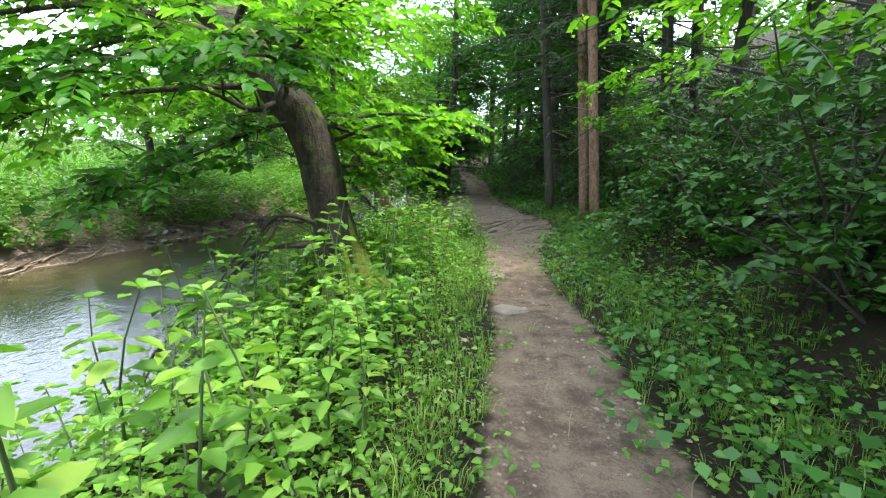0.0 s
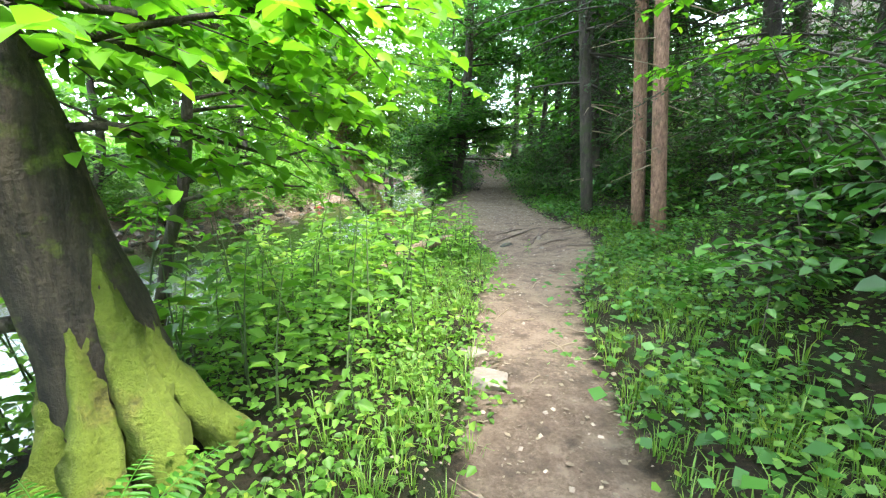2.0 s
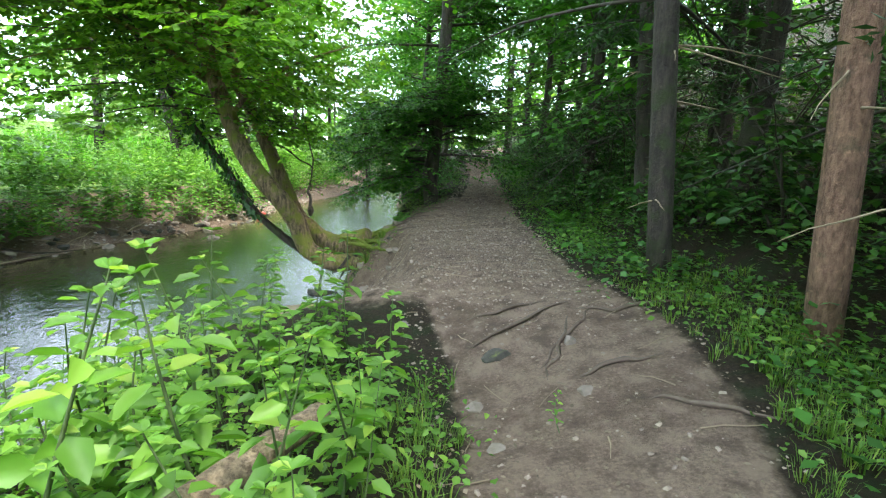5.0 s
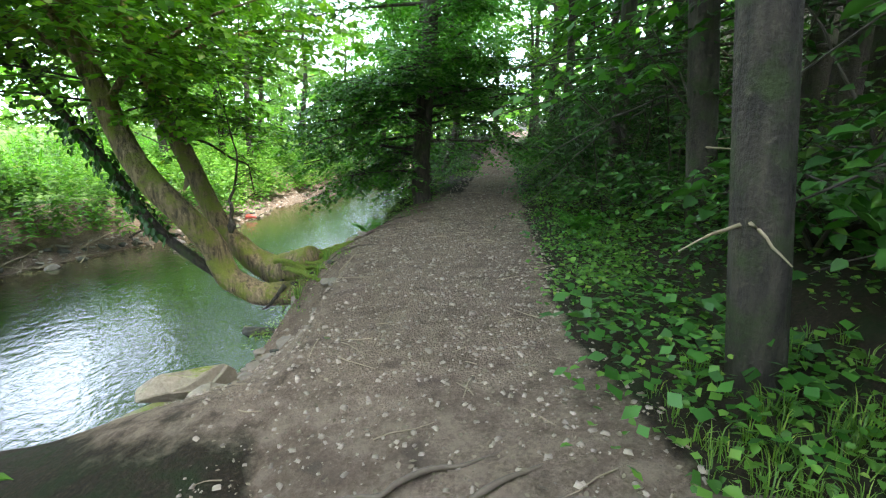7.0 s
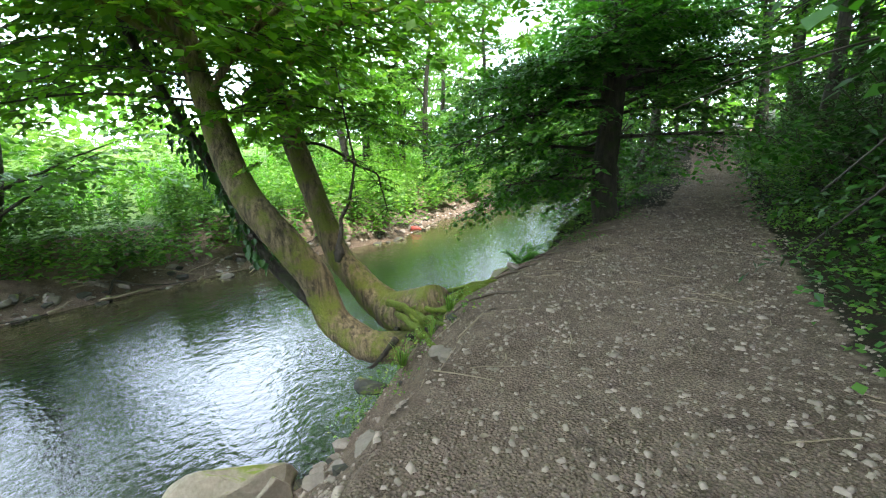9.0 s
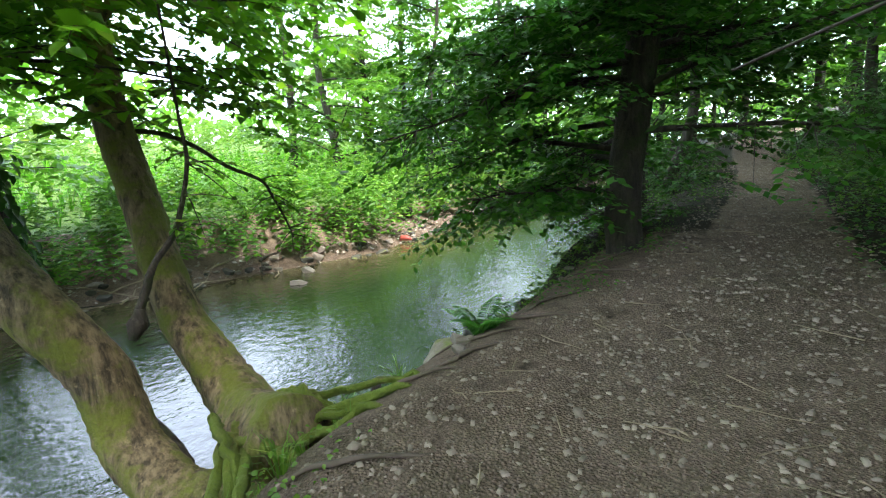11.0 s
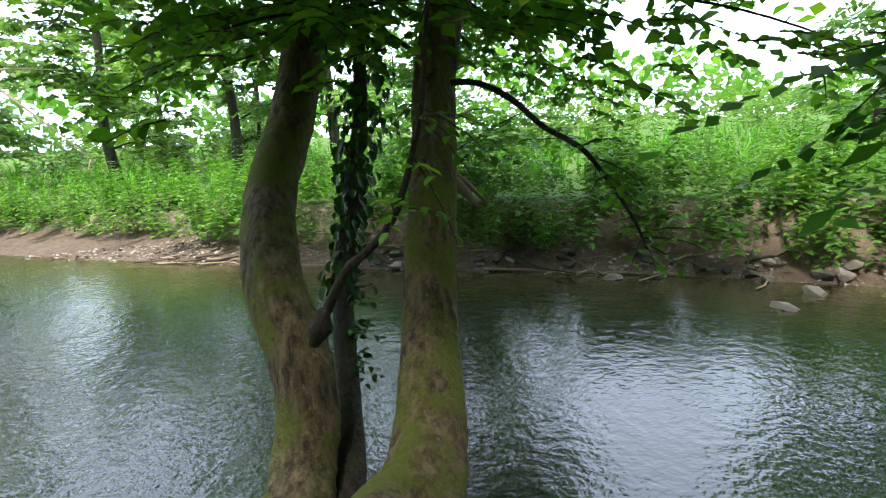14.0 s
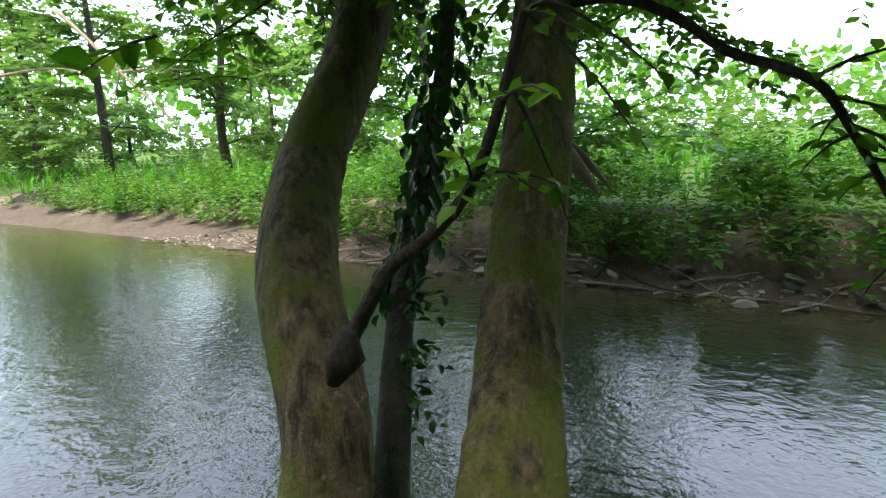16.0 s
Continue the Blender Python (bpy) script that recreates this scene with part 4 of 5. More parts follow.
herb_plants()
carpet("ground_cover", "low broad-leaved plants covering the near bank", "ground cover", M_HERB, COVERS, scatter(1250, (-2.4, 1.1), (-0.5, 11.2), lambda x, y: verge(x, y) * 0.85, 51), 52)
carpet("slope_cover", "ivy and bramble leaves carpeting the woodland slope", "ground cover", M_SHRUB, COVERS_LOW, scatter(2400, (0.7, 9.5), (-1.5, 40), lambda x, y: slope(x, y) * np.clip(1.25 - (x - path_r(y)) / 6, 0.1, 1) * 0.9, 53), 54, (0.9, 1.9))
carpet("path_side_cover", "low leaves and seedlings at the foot of the slope", "ground cover", M_NETTLE, COVERS + COVERS_LOW, scatter(2900, (0.7, 5.2), (-0.5, 26), lambda x, y: np.where(x > path_r(y) + 0.05, 1, 0) * 0.85 * np.clip((x - path_r(y)) / 0.5, 0.15, 1) * np.clip(1.3 - (x - path_r(y)) / 2.2, 0, 1), 68), 69, (0.7, 1.3))
carpet("verge_grass", "fresh green grass tufts fringing the path", "grass", M_GRASS, BLADES,
       scatter(10500, (-1.5, 3.2), (-1, 11), lambda x, y: np.maximum(np.exp(-((path_l(y) - 0.2 - x) / 0.3) ** 2) * np.clip((9.9 - y) / 0.9, 0, 1), np.exp(-((x - path_r(y) - 0.45) / 0.42) ** 2)) * np.where((x < path_l(y)) | (x > path_r(y)), 0.85, 0.02), 55), 56, (0.5, 1.1))
carpet("bank_grass", "pale grass hanging from the bare bank's edge", "grass", M_GRASS, TUFTS,
       scatter(320, (-1.2, 1.4), (13.2, 19.5), lambda x, y: np.exp(-((x - near_x(y) - 0.55) / 0.22) ** 2) * (np.exp(-((y - 14.2) / 0.5) ** 2) + np.exp(-((y - 15.9) / 0.9) ** 2) + np.exp(-((y - 18.6) / 0.7) ** 2)) * 0.5, 57), 58, (0.28, 0.6), 0.1)
carpet("bank_herbs", "dense leafy herbs massed along the near bank", "herbs", M_HERB, [h[0] for h in HERBS],
       scatter(1500, (-2.3, 0.9), (0.4, 10.9), lambda x, y: verge(x, y) * np.clip((path_l(y) - 0.35 - x) / 0.5, 0, 1) * np.where((x + 0.7) ** 2 + (y - 4.6) ** 2 > 0.35, 1, 0) * np.where(np.abs(y - 7.7) + np.abs(x - 0.15) > 0.5, 1, 0) * 0.6, 66), 67, (0.5, 1.0), 0.12)
carpet("slope_nettles", "nettles and tall weeds on the woodland slope", "nettles", M_NETTLE, [n[0] for n in NETTLES] + [h[0] for h in HERBS[:4]],
       scatter(1500, (1.2, 7), (0.5, 26), lambda x, y: slope(x, y) * np.clip((x - path_r(y) - 0.75) / 0.4, 0, 1) * np.clip(1.4 - (x - path_r(y)) / 4, 0, 1) * 0.75, 59), 60, (0.5, 1.1), 0.1)
carpet("far_bank_weeds", "head-high balsam and nettles lining the far bank", "weeds", M_NETTLE, FARHERB,
       scatter(3000, (-14.0, -3.2), (-8, 36), lambda x, y: bank_far(x, y) * np.clip(1.15 - (far_x(y) - x - 1.0) / 2.6, 0.06, 1), 61), 62, (0.8, 1.35))
carpet("meadow_grass", "long bright grass on the meadow across the river", "grass", M_MEADOW, MEADOW,
       scatter(4800, (-34, -7.5), (-14, 42), lambda x, y: np.where(far_x(y) - x > 2.6, 1, 0) * np.clip(1.15 + (x + 8) / 16, 0.1, 1), 63), 64, (0.5, 1.15), 0.15)


# ---- shrubs on the slope ----
def shrub(seed, stems, height, n, size, mat):
    g = np.random.default_rng(seed)
    root = thing("shrub", "leafy deciduous shrub on the shaded woodland slope", "shrub", (0, 0, 0), "shrubs on the slope")
    crown, wood = Batch(), Batch()
    for _ in range(stems):
        az, el = g.uniform(0, 6.28), g.uniform(0.7, 1.4)
        c = limb_curve((g.normal(0, 0.08), g.normal(0, 0.08), -0.05), az, el, height * g.uniform(0.7, 1.15), 0.28, g, 8)
        tube(wood, c, (0.012, 0.003), 5)
        for _k in range(n):
            s = g.uniform(0.25, 1)
            j = min(int(s * 7), 6)
            a2 = g.uniform(0, 6.28)
            spray(crown, c[j] + g.normal(0, 0.06, 3), (math.cos(a2), math.sin(a2), g.uniform(-0.2, 0.3)), g.uniform(0.25, 0.55), 9, size, 0.3, 0.36, False, wood, g)
    part("stem", wood, M_TWIG, root)
    part("foliage", crown, mat, root)
    return root


SHRUBS = [shrub(71, 6, 1.5, 9, 0.085, M_SHRUB), shrub(72, 5, 1.9, 11, 0.075, M_SHRUB), shrub(73, 6, 1.2, 8, 0.10, M_SHRUB), shrub(74, 5, 2.2, 13, 0.075, M_SHRUB), shrub(75, 4, 1.0, 8, 0.085, M_SHRUB)]


def place_shrubs():
    g = np.random.default_rng(76)
    spots = [(2.4, 30.5, 3), (3.2, 30.5, 3), (2.9, 32, 1), (2.1, 32, 3), (4.0, 9.2, 1), (4.1, 10.2, 3), (4.2, 8.2, 3), (2.4, 1.9, 3), (2.15, 2.7, 4), (2.7, 3.8, 3), (2.5, 4.9, 0), (2.7, 6.0, 0), (3.9, 7.4, 3), (3.9, 11.6, 3), (3.5, 12.6, 4), (3.8, 13.2, 3), (3.5, 14.4, 4), (3.8, 15.2, 3), (3.6, 16.4, 0), (3.9, 17.8, 3), (3.7, 19.2, 0), (3.9, 22.4, 3), (2.15, 0.9, 3), (2.2, 3.0, 3), (2.2, 2.2, 0), (2.5, 3.3, 1), (1.95, 1.2, 4), (2.4, 4.5, 2), (2.75, 5.4, 1), (3.1, 6.4, 0), (3.4, 7.4, 1), (3.0, 2.6, 3), (3.4, 4.4, 3), (3.9, 6.0, 3), (2.3, 5.6, 4), (3.5, 9.3, 2), (3.6, 10.6, 0), (4.3, 8.2, 3), (3.5, 11.6, 2), (3.5, 13.6, 0), (3.3, 14.6, 1), (3.4, 15.8, 2), (3.5, 17.2, 1), (3.6, 18.6, 0), (3.9, 20, 1), (4.2, 21.6, 2), (4.4, 23.2, 0), (4.6, 25, 1), (4.7, 27, 3), (3.9, 15, 3), (4.3, 17.8, 3), (4.7, 20.6, 3), (2.6, 0.4, 1), (3.6, 1.2, 3), (1.0, 21.6, 2), (0.6, 22.6, 0), (1.1, 23.8, 1), (0.9, 25.5, 2), (0.5, 27.5, 3), (5.4, 3.5, 3), (5.2, 6.5, 1), (5.6, 9.5, 3), (5.5, 12.5, 3), (5.6, 15.5, 3), (5.8, 18.5, 3), (6, 22, 3), (7.4, 5, 3), (7.6, 9, 3), (7.6, 13, 3), (7.8, 17, 3), (8, 21, 3), (1.0, 30, 3), (5.6, 29, 3), (5.0, 32, 1), (1.2, 33, 1), (6.5, 34, 3)]
    for _ in range(26):
        y = g.uniform(0.2, 30)
        spots.append((float(path_r(y)) + g.uniform(1.5, 4.5), y, int(g.integers(5))))
    first = set()
    for x, y, k in spots:
        s = g.uniform(0.85, 1.2)
        m = Matrix.LocRotScale((x, y, float(ground_z(x, y)) - 0.03), Euler((0, 0, g.uniform(0, 6.28))), None)
        if k not in first:
            first.add(k)
            SHRUBS[k].matrix_basis = m
        else:
            c = copy_thing(SHRUBS[k], m)
            c.scale = (s, s, s)


place_shrubs()


# ---- woodland trees around ----
def wood_tree(x, y, height, r, seed, low=0.3, leaf=M_FAR, size=0.16, n=22, bark=M_BARK_DARK, lean=(0, 0), label="slender woodland tree with airy crown", group="woodland trees", spread=1.0, sprays=12):
    z = float(ground_z(x, y)) - 0.3
    g = np.random.default_rng(seed)
    pts = [(x + lean[0] * k * height + g.normal(0, 0.1), y + lean[1] * k * height + g.normal(0, 0.1), z + k * height) for k in (0, 0.2, 0.45, 0.7, 1.0)]
    return tree("woodland_tree", label, pts, (r * 1.3, r, r * 0.8, r * 0.5, 0.02), bark, leaf, fan(n, low, 1.0, (0, 50), (0.14 * height, 0.3 * height), (0.05, 0.3), seed), seed, sprays, 12, size, 0.9,
                simple=True, sides=8, group=group, width=0.34, spread=spread, twigs=False)


# slope side, closing the view uphill; those near the start are added for shade
for i, (x, y, h, r) in enumerate(((3.9, 0.4, 7, 0.1), (2.9, -1.8, 8, 0.1), (6.6, 4.6, 7, 0.12), (3.5, 2.2, 6, 0.08), (3.9, 12.4, 7, 0.09), (4.6, 16.8, 8, 0.12), (5.6, 19, 10, 0.13), (6.8, 24, 11, 0.15), (5.2, 30, 9, 0.12), (9, 3, 12, 0.15), (9.6, 15, 12, 0.15), (9.5, 28, 12, 0.16), (6.5, 38, 10, 0.14), (4.6, -4, 10, 0.13), (0.4, -6, 9, 0.12), (0.1, 26.5, 10, 0.13), (5.4, 25.5, 10, 0.13), (-0.4, 34, 11, 0.14), (4.9, 34, 11, 0.14), (0.4, 37, 9, 0.12), (0.2, 31, 9, 0.1))):
    wood_tree(x, y, h, r, 200 + i, 0.1, M_FAR if y > 24 else M_BEECH, 0.13 if y < 16 else 0.225, 26, sprays=13)
# high canopy added to shade the slope and close the sky ahead
for i, (x, y, h) in enumerate(((3.4, -0.5, 8), (4.8, 2.2, 9), (5.4, 6.6, 9), (5.2, 8.6, 9), (3.7, 11.6, 8.5), (4.8, 13.8, 9), (3.6, 15.6, 8), (4.4, 18.4, 9), (3.9, 21.2, 9), (5.4, 22.6, 9), (4.6, 26.6, 9), (1.0, 23.4, 8), (1.3, 28.6, 9), (4.4, 31.4, 9), (2.0, 38.5, 9), (3.4, 41, 10), (0.6, 20.8, 7.5), (-0.6, 29.8, 9))):
    wood_tree(x, y, h, 0.1, 1200 + i, 0.36, M_BEECH, 0.2 if y < 18 else 0.17, 26, label="tree added for its dense shading crown", sprays=17)
# near bank trees over the path
tree("path_tree", "slender young tree with bright leaves over the path", [(-1.66, 6.05, -0.8), (-1.5, 6.05, -0.4), (-1.33, 6.05, 0.35), (-1.2, 6.1, 0.95), (-1.2, 6.25, 2.3), (-1.25, 6.35, 4.0)], (0.05, 0.042, 0.038, 0.034, 0.025, 0.01), M_BARK_DARK, M_MAPLE,
     fan(8, 0.4, 1.0, (0, 35), (0.8, 1.5), (0.1, 0.3), 301), 302, 14, 12, 0.085, 0.45)
# across the river and beyond
for i, (x, y, h, r, lx, ly) in enumerate(((-8.1, 14.5, 9, 0.1, 0.02, 0.1), (-8.4, 24.5, 9, 0.12, -0.1, 0), (-7.4, 28.5, 9, 0.12, 0.05, 0.05), (-7.0, 33, 10, 0.13, 0.1, 0), (-9.5, 30, 10, 0.13, 0, 0), (-3.6, 39, 10, 0.14, 0, 0), (-6.5, 41, 10, 0.14, 0, 0), (-1.2, 43, 10, 0.14, 0, 0), (-10.5, 37, 11, 0.14, 0, 0), (3.5, 44, 10, 0.14, 0, 0))):
    wood_tree(x, y, h, r, 400 + i, 0.14, M_FAR, 0.17, 34, lean=(lx, ly), label="riverside tree across the water", group="riverside trees", sprays=22)
for i in list(range(0, 24, 2)) + list(range(24, 34)):
    g = np.random.default_rng(500 + i)
    x, y = (-21 - g.uniform(0, 12), -18 + 1.5 * i + g.uniform(-1, 1)) if i < 24 else (-24 + 2.3 * (i - 24), 46 + g.uniform(-2, 4))
    if 8 < y < 17 and x < -15:
        x -= 7
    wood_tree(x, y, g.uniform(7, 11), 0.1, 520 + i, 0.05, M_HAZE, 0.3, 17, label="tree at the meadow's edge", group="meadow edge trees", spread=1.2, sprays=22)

# made tall and dense to block the sky mirrored in the river
for i, (x, y, h) in enumerate(((-15.5, 11.0, 13), (-16, 7.5, 13), (-17, 2.5, 12), (-16.5, -2.5, 12), (-13, 27, 11), (-11.5, 30, 11), (-18, -8, 12))):
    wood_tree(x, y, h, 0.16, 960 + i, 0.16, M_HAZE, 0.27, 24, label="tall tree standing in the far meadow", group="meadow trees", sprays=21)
hedge = []
for _k in range(150):
    hg = np.random.default_rng(900 + _k)
    hx, hy = -17 - hg.uniform(0, 12), hg.uniform(-18, 48)
    hedge.append((hx, hy, float(ground_z(hx, hy))))
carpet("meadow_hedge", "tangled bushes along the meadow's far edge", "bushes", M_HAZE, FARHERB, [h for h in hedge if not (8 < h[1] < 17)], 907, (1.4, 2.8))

# ---- far woods closing the valley ----
def far_woods():
    g = np.random.default_rng(81)
    b = Batch()
    n = 16000
    a = g.uniform(0, 2 * np.pi, n)
    rad = g.uniform(58, 75, n)
    x, y = -5 + rad * np.cos(a), 14 + rad * np.sin(a)
    top = 9 + 3 * np.sin(a * 7) + 2 * np.sin(a * 17 + 1)
    z = ground_z(x, y) + g.uniform(0, 1, n) ** 0.8 * top
    base = np.stack([x, y, z], -1)
    leaves(b, base, g.normal(0, 1, (n, 3)), g.normal(0, 1, (n, 3)) + UP, g.uniform(0.7, 1.7, n), 0.4, True)
    return tagged(new("far_woods", b.mesh("far_woods", M_FAR)), "hazy green woodland closing the valley", "woods", kind="stuff")


far_woods()


# ---- branches that hang into the way ----
def leafy_branch(name, label, pts, r0, seed, n, size, mat, group="", lo=0.15, ln=(0.2, 0.45), per=9, jitter=0.08):
    """A leafy bough along the given line."""
    g = np.random.default_rng(seed)
    c = curve_points(pts, 6)
    o = c[0]
    root = thing(name, label, "branch", tuple(o), group)
    b, crown, wood = Batch(), Batch(), Batch()
    tube(b, c - o, (r0, r0 * 0.6, 0.003), 6, 0.1, seed)
    part("bough", b, M_BARK_DARK, root, "", True)
    for _ in range(n):
        s = g.uniform(lo, 1)
        j = min(int(s * (len(c) - 1)), len(c) - 2)
        t = unit(c[j + 1] - c[j])
        turn = g.choice((-1, 1)) * g.uniform(0.2, 1.3)
        way = np.array((t[0] * math.cos(turn) - t[1] * math.sin(turn), t[0] * math.sin(turn) + t[1] * math.cos(turn), g.normal(-0.05, 0.12)))
        spray(crown, c[j] - o + g.normal(0, jitter, 3), way, g.uniform(*ln), per, size, 0.25, 0.36, False, wood, g)
    part("foliage", crown, mat, root)
    tagged(part("twig", wood, M_TWIG, root), kind="stuff")
    return root


for i, (pts, n, size, mat) in enumerate((
        ([(-1.55, 4.66, 1.75), (-1.1, 4.9, 1.62), (-0.55, 5.2, 1.45), (-0.02, 5.35, 1.3)], 20, 0.1, M_MAPLE),
        ([(-1.45, 4.62, 1.55), (-0.9, 4.75, 1.75), (-0.4, 4.9, 1.8), (0.0, 5.0, 1.75)], 20, 0.09, M_MAPLE),
        ([(-2.6, 4.9, 3.2), (-2.8, 4.0, 3.1), (-2.9, 3.2, 2.8), (-3.0, 2.4, 2.4)], 40, 0.1, M_BEECH),
        ([(-2.4, 4.8, 2.9), (-3.3, 4.6, 3.0), (-4.2, 4.6, 2.8), (-5.0, 4.6, 2.4)], 40, 0.1, M_BEECH),
        ([(-1.6, 4.6, 1.9), (-1.5, 3.9, 2.1), (-1.5, 3.2, 2.0), (-1.55, 2.6, 1.75)], 30, 0.095, M_BEECH),
        ([(-1.9, 4.65, 2.2), (-2.2, 3.9, 2.2), (-2.3, 3.2, 2.0), (-2.3, 2.5, 1.7)], 34, 0.095, M_BEECH),
        ([(-1.5, 4.6, 1.7), (-1.9, 4.1, 1.5), (-2.3, 3.7, 1.25), (-2.7, 3.3, 1.0)], 34, 0.095, M_BEECH),
        ([(-2.2, 4.8, 2.5), (-2.9, 4.2, 2.3), (-3.5, 3.8, 1.9), (-4.0, 3.5, 1.5)], 34, 0.1, M_BEECH),
        ([(-1.35, 4.72, 1.2), (-1.0, 4.85, 1.25), (-0.7, 5.2, 1.2), (-0.5, 5.6, 1.1)], 20, 0.085, M_MAPLE))):
    leafy_branch("leafy_bough", "low leafy bough of the mossy leaning tree", by_moss(pts), 0.02, 600 + i, n, size, mat, "boughs of the mossy tree", 0.2, per=11)
for i, pts in enumerate(([(2.9, 2.9, 1.9), (2.2, 3.2, 2.25), (1.5, 3.5, 2.3), (0.9, 3.8, 2.2)], [(3.2, 3.6, 2.0), (2.5, 4.1, 2.3), (1.8, 4.5, 2.35), (1.2, 4.9, 2.2)], [(3.0, 4.9, 1.9), (2.6, 5.4, 2.1), (2.1, 5.8, 2.1), (1.7, 6.2, 1.95)], [(2.8, 2.0, 1.5), (2.3, 2.4, 1.75), (1.9, 2.8, 1.75), (1.6, 3.1, 1.65)], [(3.3, 6.5, 1.6), (2.9, 6.9, 1.8), (2.5, 7.3, 1.8), (2.3, 7.6, 1.7)])):
    leafy_branch("leafy_bough", "bright leafy bough reaching over the path", pts, 0.014, 620 + i, 20, 0.09, M_MAPLE, "boughs over the path", 0.2)


for i, pts in enumerate(([(-1.9, 14.5, 1.5), (-1.6, 14.25, 1.62), (-1.35, 13.95, 1.62), (-1.15, 13.6, 1.5)], [(-1.97, 13.82, 1.6), (-1.75, 14.1, 1.72), (-1.45, 14.6, 1.66), (-1.25, 15.1, 1.5)], [(-2.1, 14.5, 1.85), (-2.0, 15.1, 1.82), (-1.85, 15.8, 1.65), (-1.7, 16.4, 1.4)], [(-2.05, 13.82, 1.75), (-2.4, 13.2, 1.8), (-2.6, 12.6, 1.68), (-2.75, 12.0, 1.5)], [(-2.15, 14.5, 2.0), (-2.9, 14.9, 1.95), (-3.5, 15.4, 1.75), (-4.0, 16.0, 1.5)], [(-2.1, 13.85, 1.95), (-2.9, 13.6, 2.1), (-3.7, 13.3, 2.0), (-4.4, 13.0, 1.8)], [(-2.3, 14.5, 2.3), (-1.9, 14.3, 2.3), (-1.4, 14.1, 2.2), (-0.9, 14.0, 2.05)])):
    leafy_branch("leafy_bough", "bright leafy bough of the river tree", by_river(pts), 0.014, 660 + i, 30, 0.085, M_MAPLE, "boughs of the river tree", 0.12, per=10, jitter=0.12)


# dark bare side branches low on the mossy tree
def bare_branch(pts, r0, seed, subs, mat=M_BARK_DARK, label="dark bare twisted branch hanging over the water", name="bare_branch"):
    g = np.random.default_rng(seed)
    c = curve_points(pts, 6)
    o = c[0]
    root = thing(name, label, "branch", tuple(o))
    b = Batch()
    tube(b, c - o, (r0, r0 * 0.6, 0.004), 7, 0.15, seed)
    part("bough", b, mat, root, "", True)
    for _ in range(subs):
        j = g.integers(len(c) // 4, len(c) - 2)
        t = unit(c[j + 1] - c[j])
        way = unit(t + g.normal(0, 0.55, 3))
        ln = g.uniform(0.25, 0.7)
        k = np.linspace(0, 1, 6)[:, None]
        s = Batch()
        tube(s, c[j] - o + way * k * ln + np.cumsum(g.normal(0, 0.025, (6, 3)), 0) * k - UP * 0.12 * ln * k * k, (r0 * 0.4, 0.003), 5, 0.1, seed)
        part("side_twig", s, mat, root)
    return root


bare_branch(by_moss([(-1.28, 4.76, 0.45), (-1.55, 4.6, 0.42), (-1.85, 4.5, 0.4), (-2.1, 4.3, 0.2), (-2.45, 4.0, -0.15), (-2.7, 3.8, -0.5)]), 0.035, 640, 8)
bare_branch(by_moss([(-1.3, 4.7, 0.6), (-1.6, 4.45, 0.75), (-1.85, 4.3, 0.65), (-2.1, 4.2, 0.3), (-2.3, 4.0, -0.1)]), 0.026, 641, 6)
bare_branch(by_moss([(-1.6, 4.6, 1.9), (-1.85, 4.3, 1.75), (-2.1, 4.1, 1.85), (-2.5, 3.9, 2.0)]), 0.03, 642, 6)
bare_branch([(-1.45, 5.9, 0.35), (-1.7, 5.7, 0.4), (-2.0, 5.5, 0.35), (-2.4, 5.3, 0.2)], 0.018, 643, 5)

# wind-snapped pale limbs on the far bank
for i, pts in enumerate(([(-14.0, -1.18, 5.6), (-14.0, -0.03, 4.55), (-14.0, 0.92, 3.6), (-14.0, 2.2, 2.45), (-14.1, 3.39, 1.3), (-14.1, 3.9, 0.7)], [(-14.0, -5.5, 3.3), (-14.0, -3.98, 3.66), (-14.0, -1.78, 3.8), (-14.0, -0.3, 3.6)], [(-14.0, 0.92, 3.55), (-13.9, 0.8, 2.9), (-13.8, 0.69, 2.2)], [(-14.0, 0.92, 3.55), (-14.0, 2.0, 3.6), (-14.0, 3.6, 3.5)])):
    bare_branch(pts, 0.07 if i < 2 else 0.04, 650 + i, 3, M_DEADWOOD, "pale snapped limb of a fallen tree", "snapped_limb")


# ---- fallen log ----
def fallen_log():
    base = np.array((0.05, 7.85, -0.08))
    root = thing("fallen_log", "short weathered log lying beside the path", "log", tuple(base))
    b = Batch()
    line = curve_points([(-0.2, 7.4, -0.12), (0.05, 7.84, 0.0), (0.27, 8.28, 0.01), (0.48, 8.72, -0.01)], 8) - base
    tube(b, line, (0.056, 0.054, 0.052, 0.046), 18, 0.12, 2)
    part("stem", b, M_LOG, root, "", True)
    e = Batch()
    ax = unit(line[-1] - line[-2])
    tube(e, np.stack([line[-1] - ax * 0.004, line[-1] + ax * 0.012, line[-1] + ax * 0.013]), (0.045, 0.038, 0.001), 12, 0.1, 3)
    part("cut_end", e, M_DEADWOOD, root, "splintered pale end", True)
    f = Batch()
    tube(f, curve_points([(-0.3, 8.0, 0.2), (-0.06, 7.78, 0.06), (0.15, 7.5, -0.12)], 8) - base, (0.028, 0.036, 0.034), 10, 0.15, 4)
    part("side_branch", f, M_BARK_DARK, root, "dark broken side branch", True)
    return root


fallen_log()


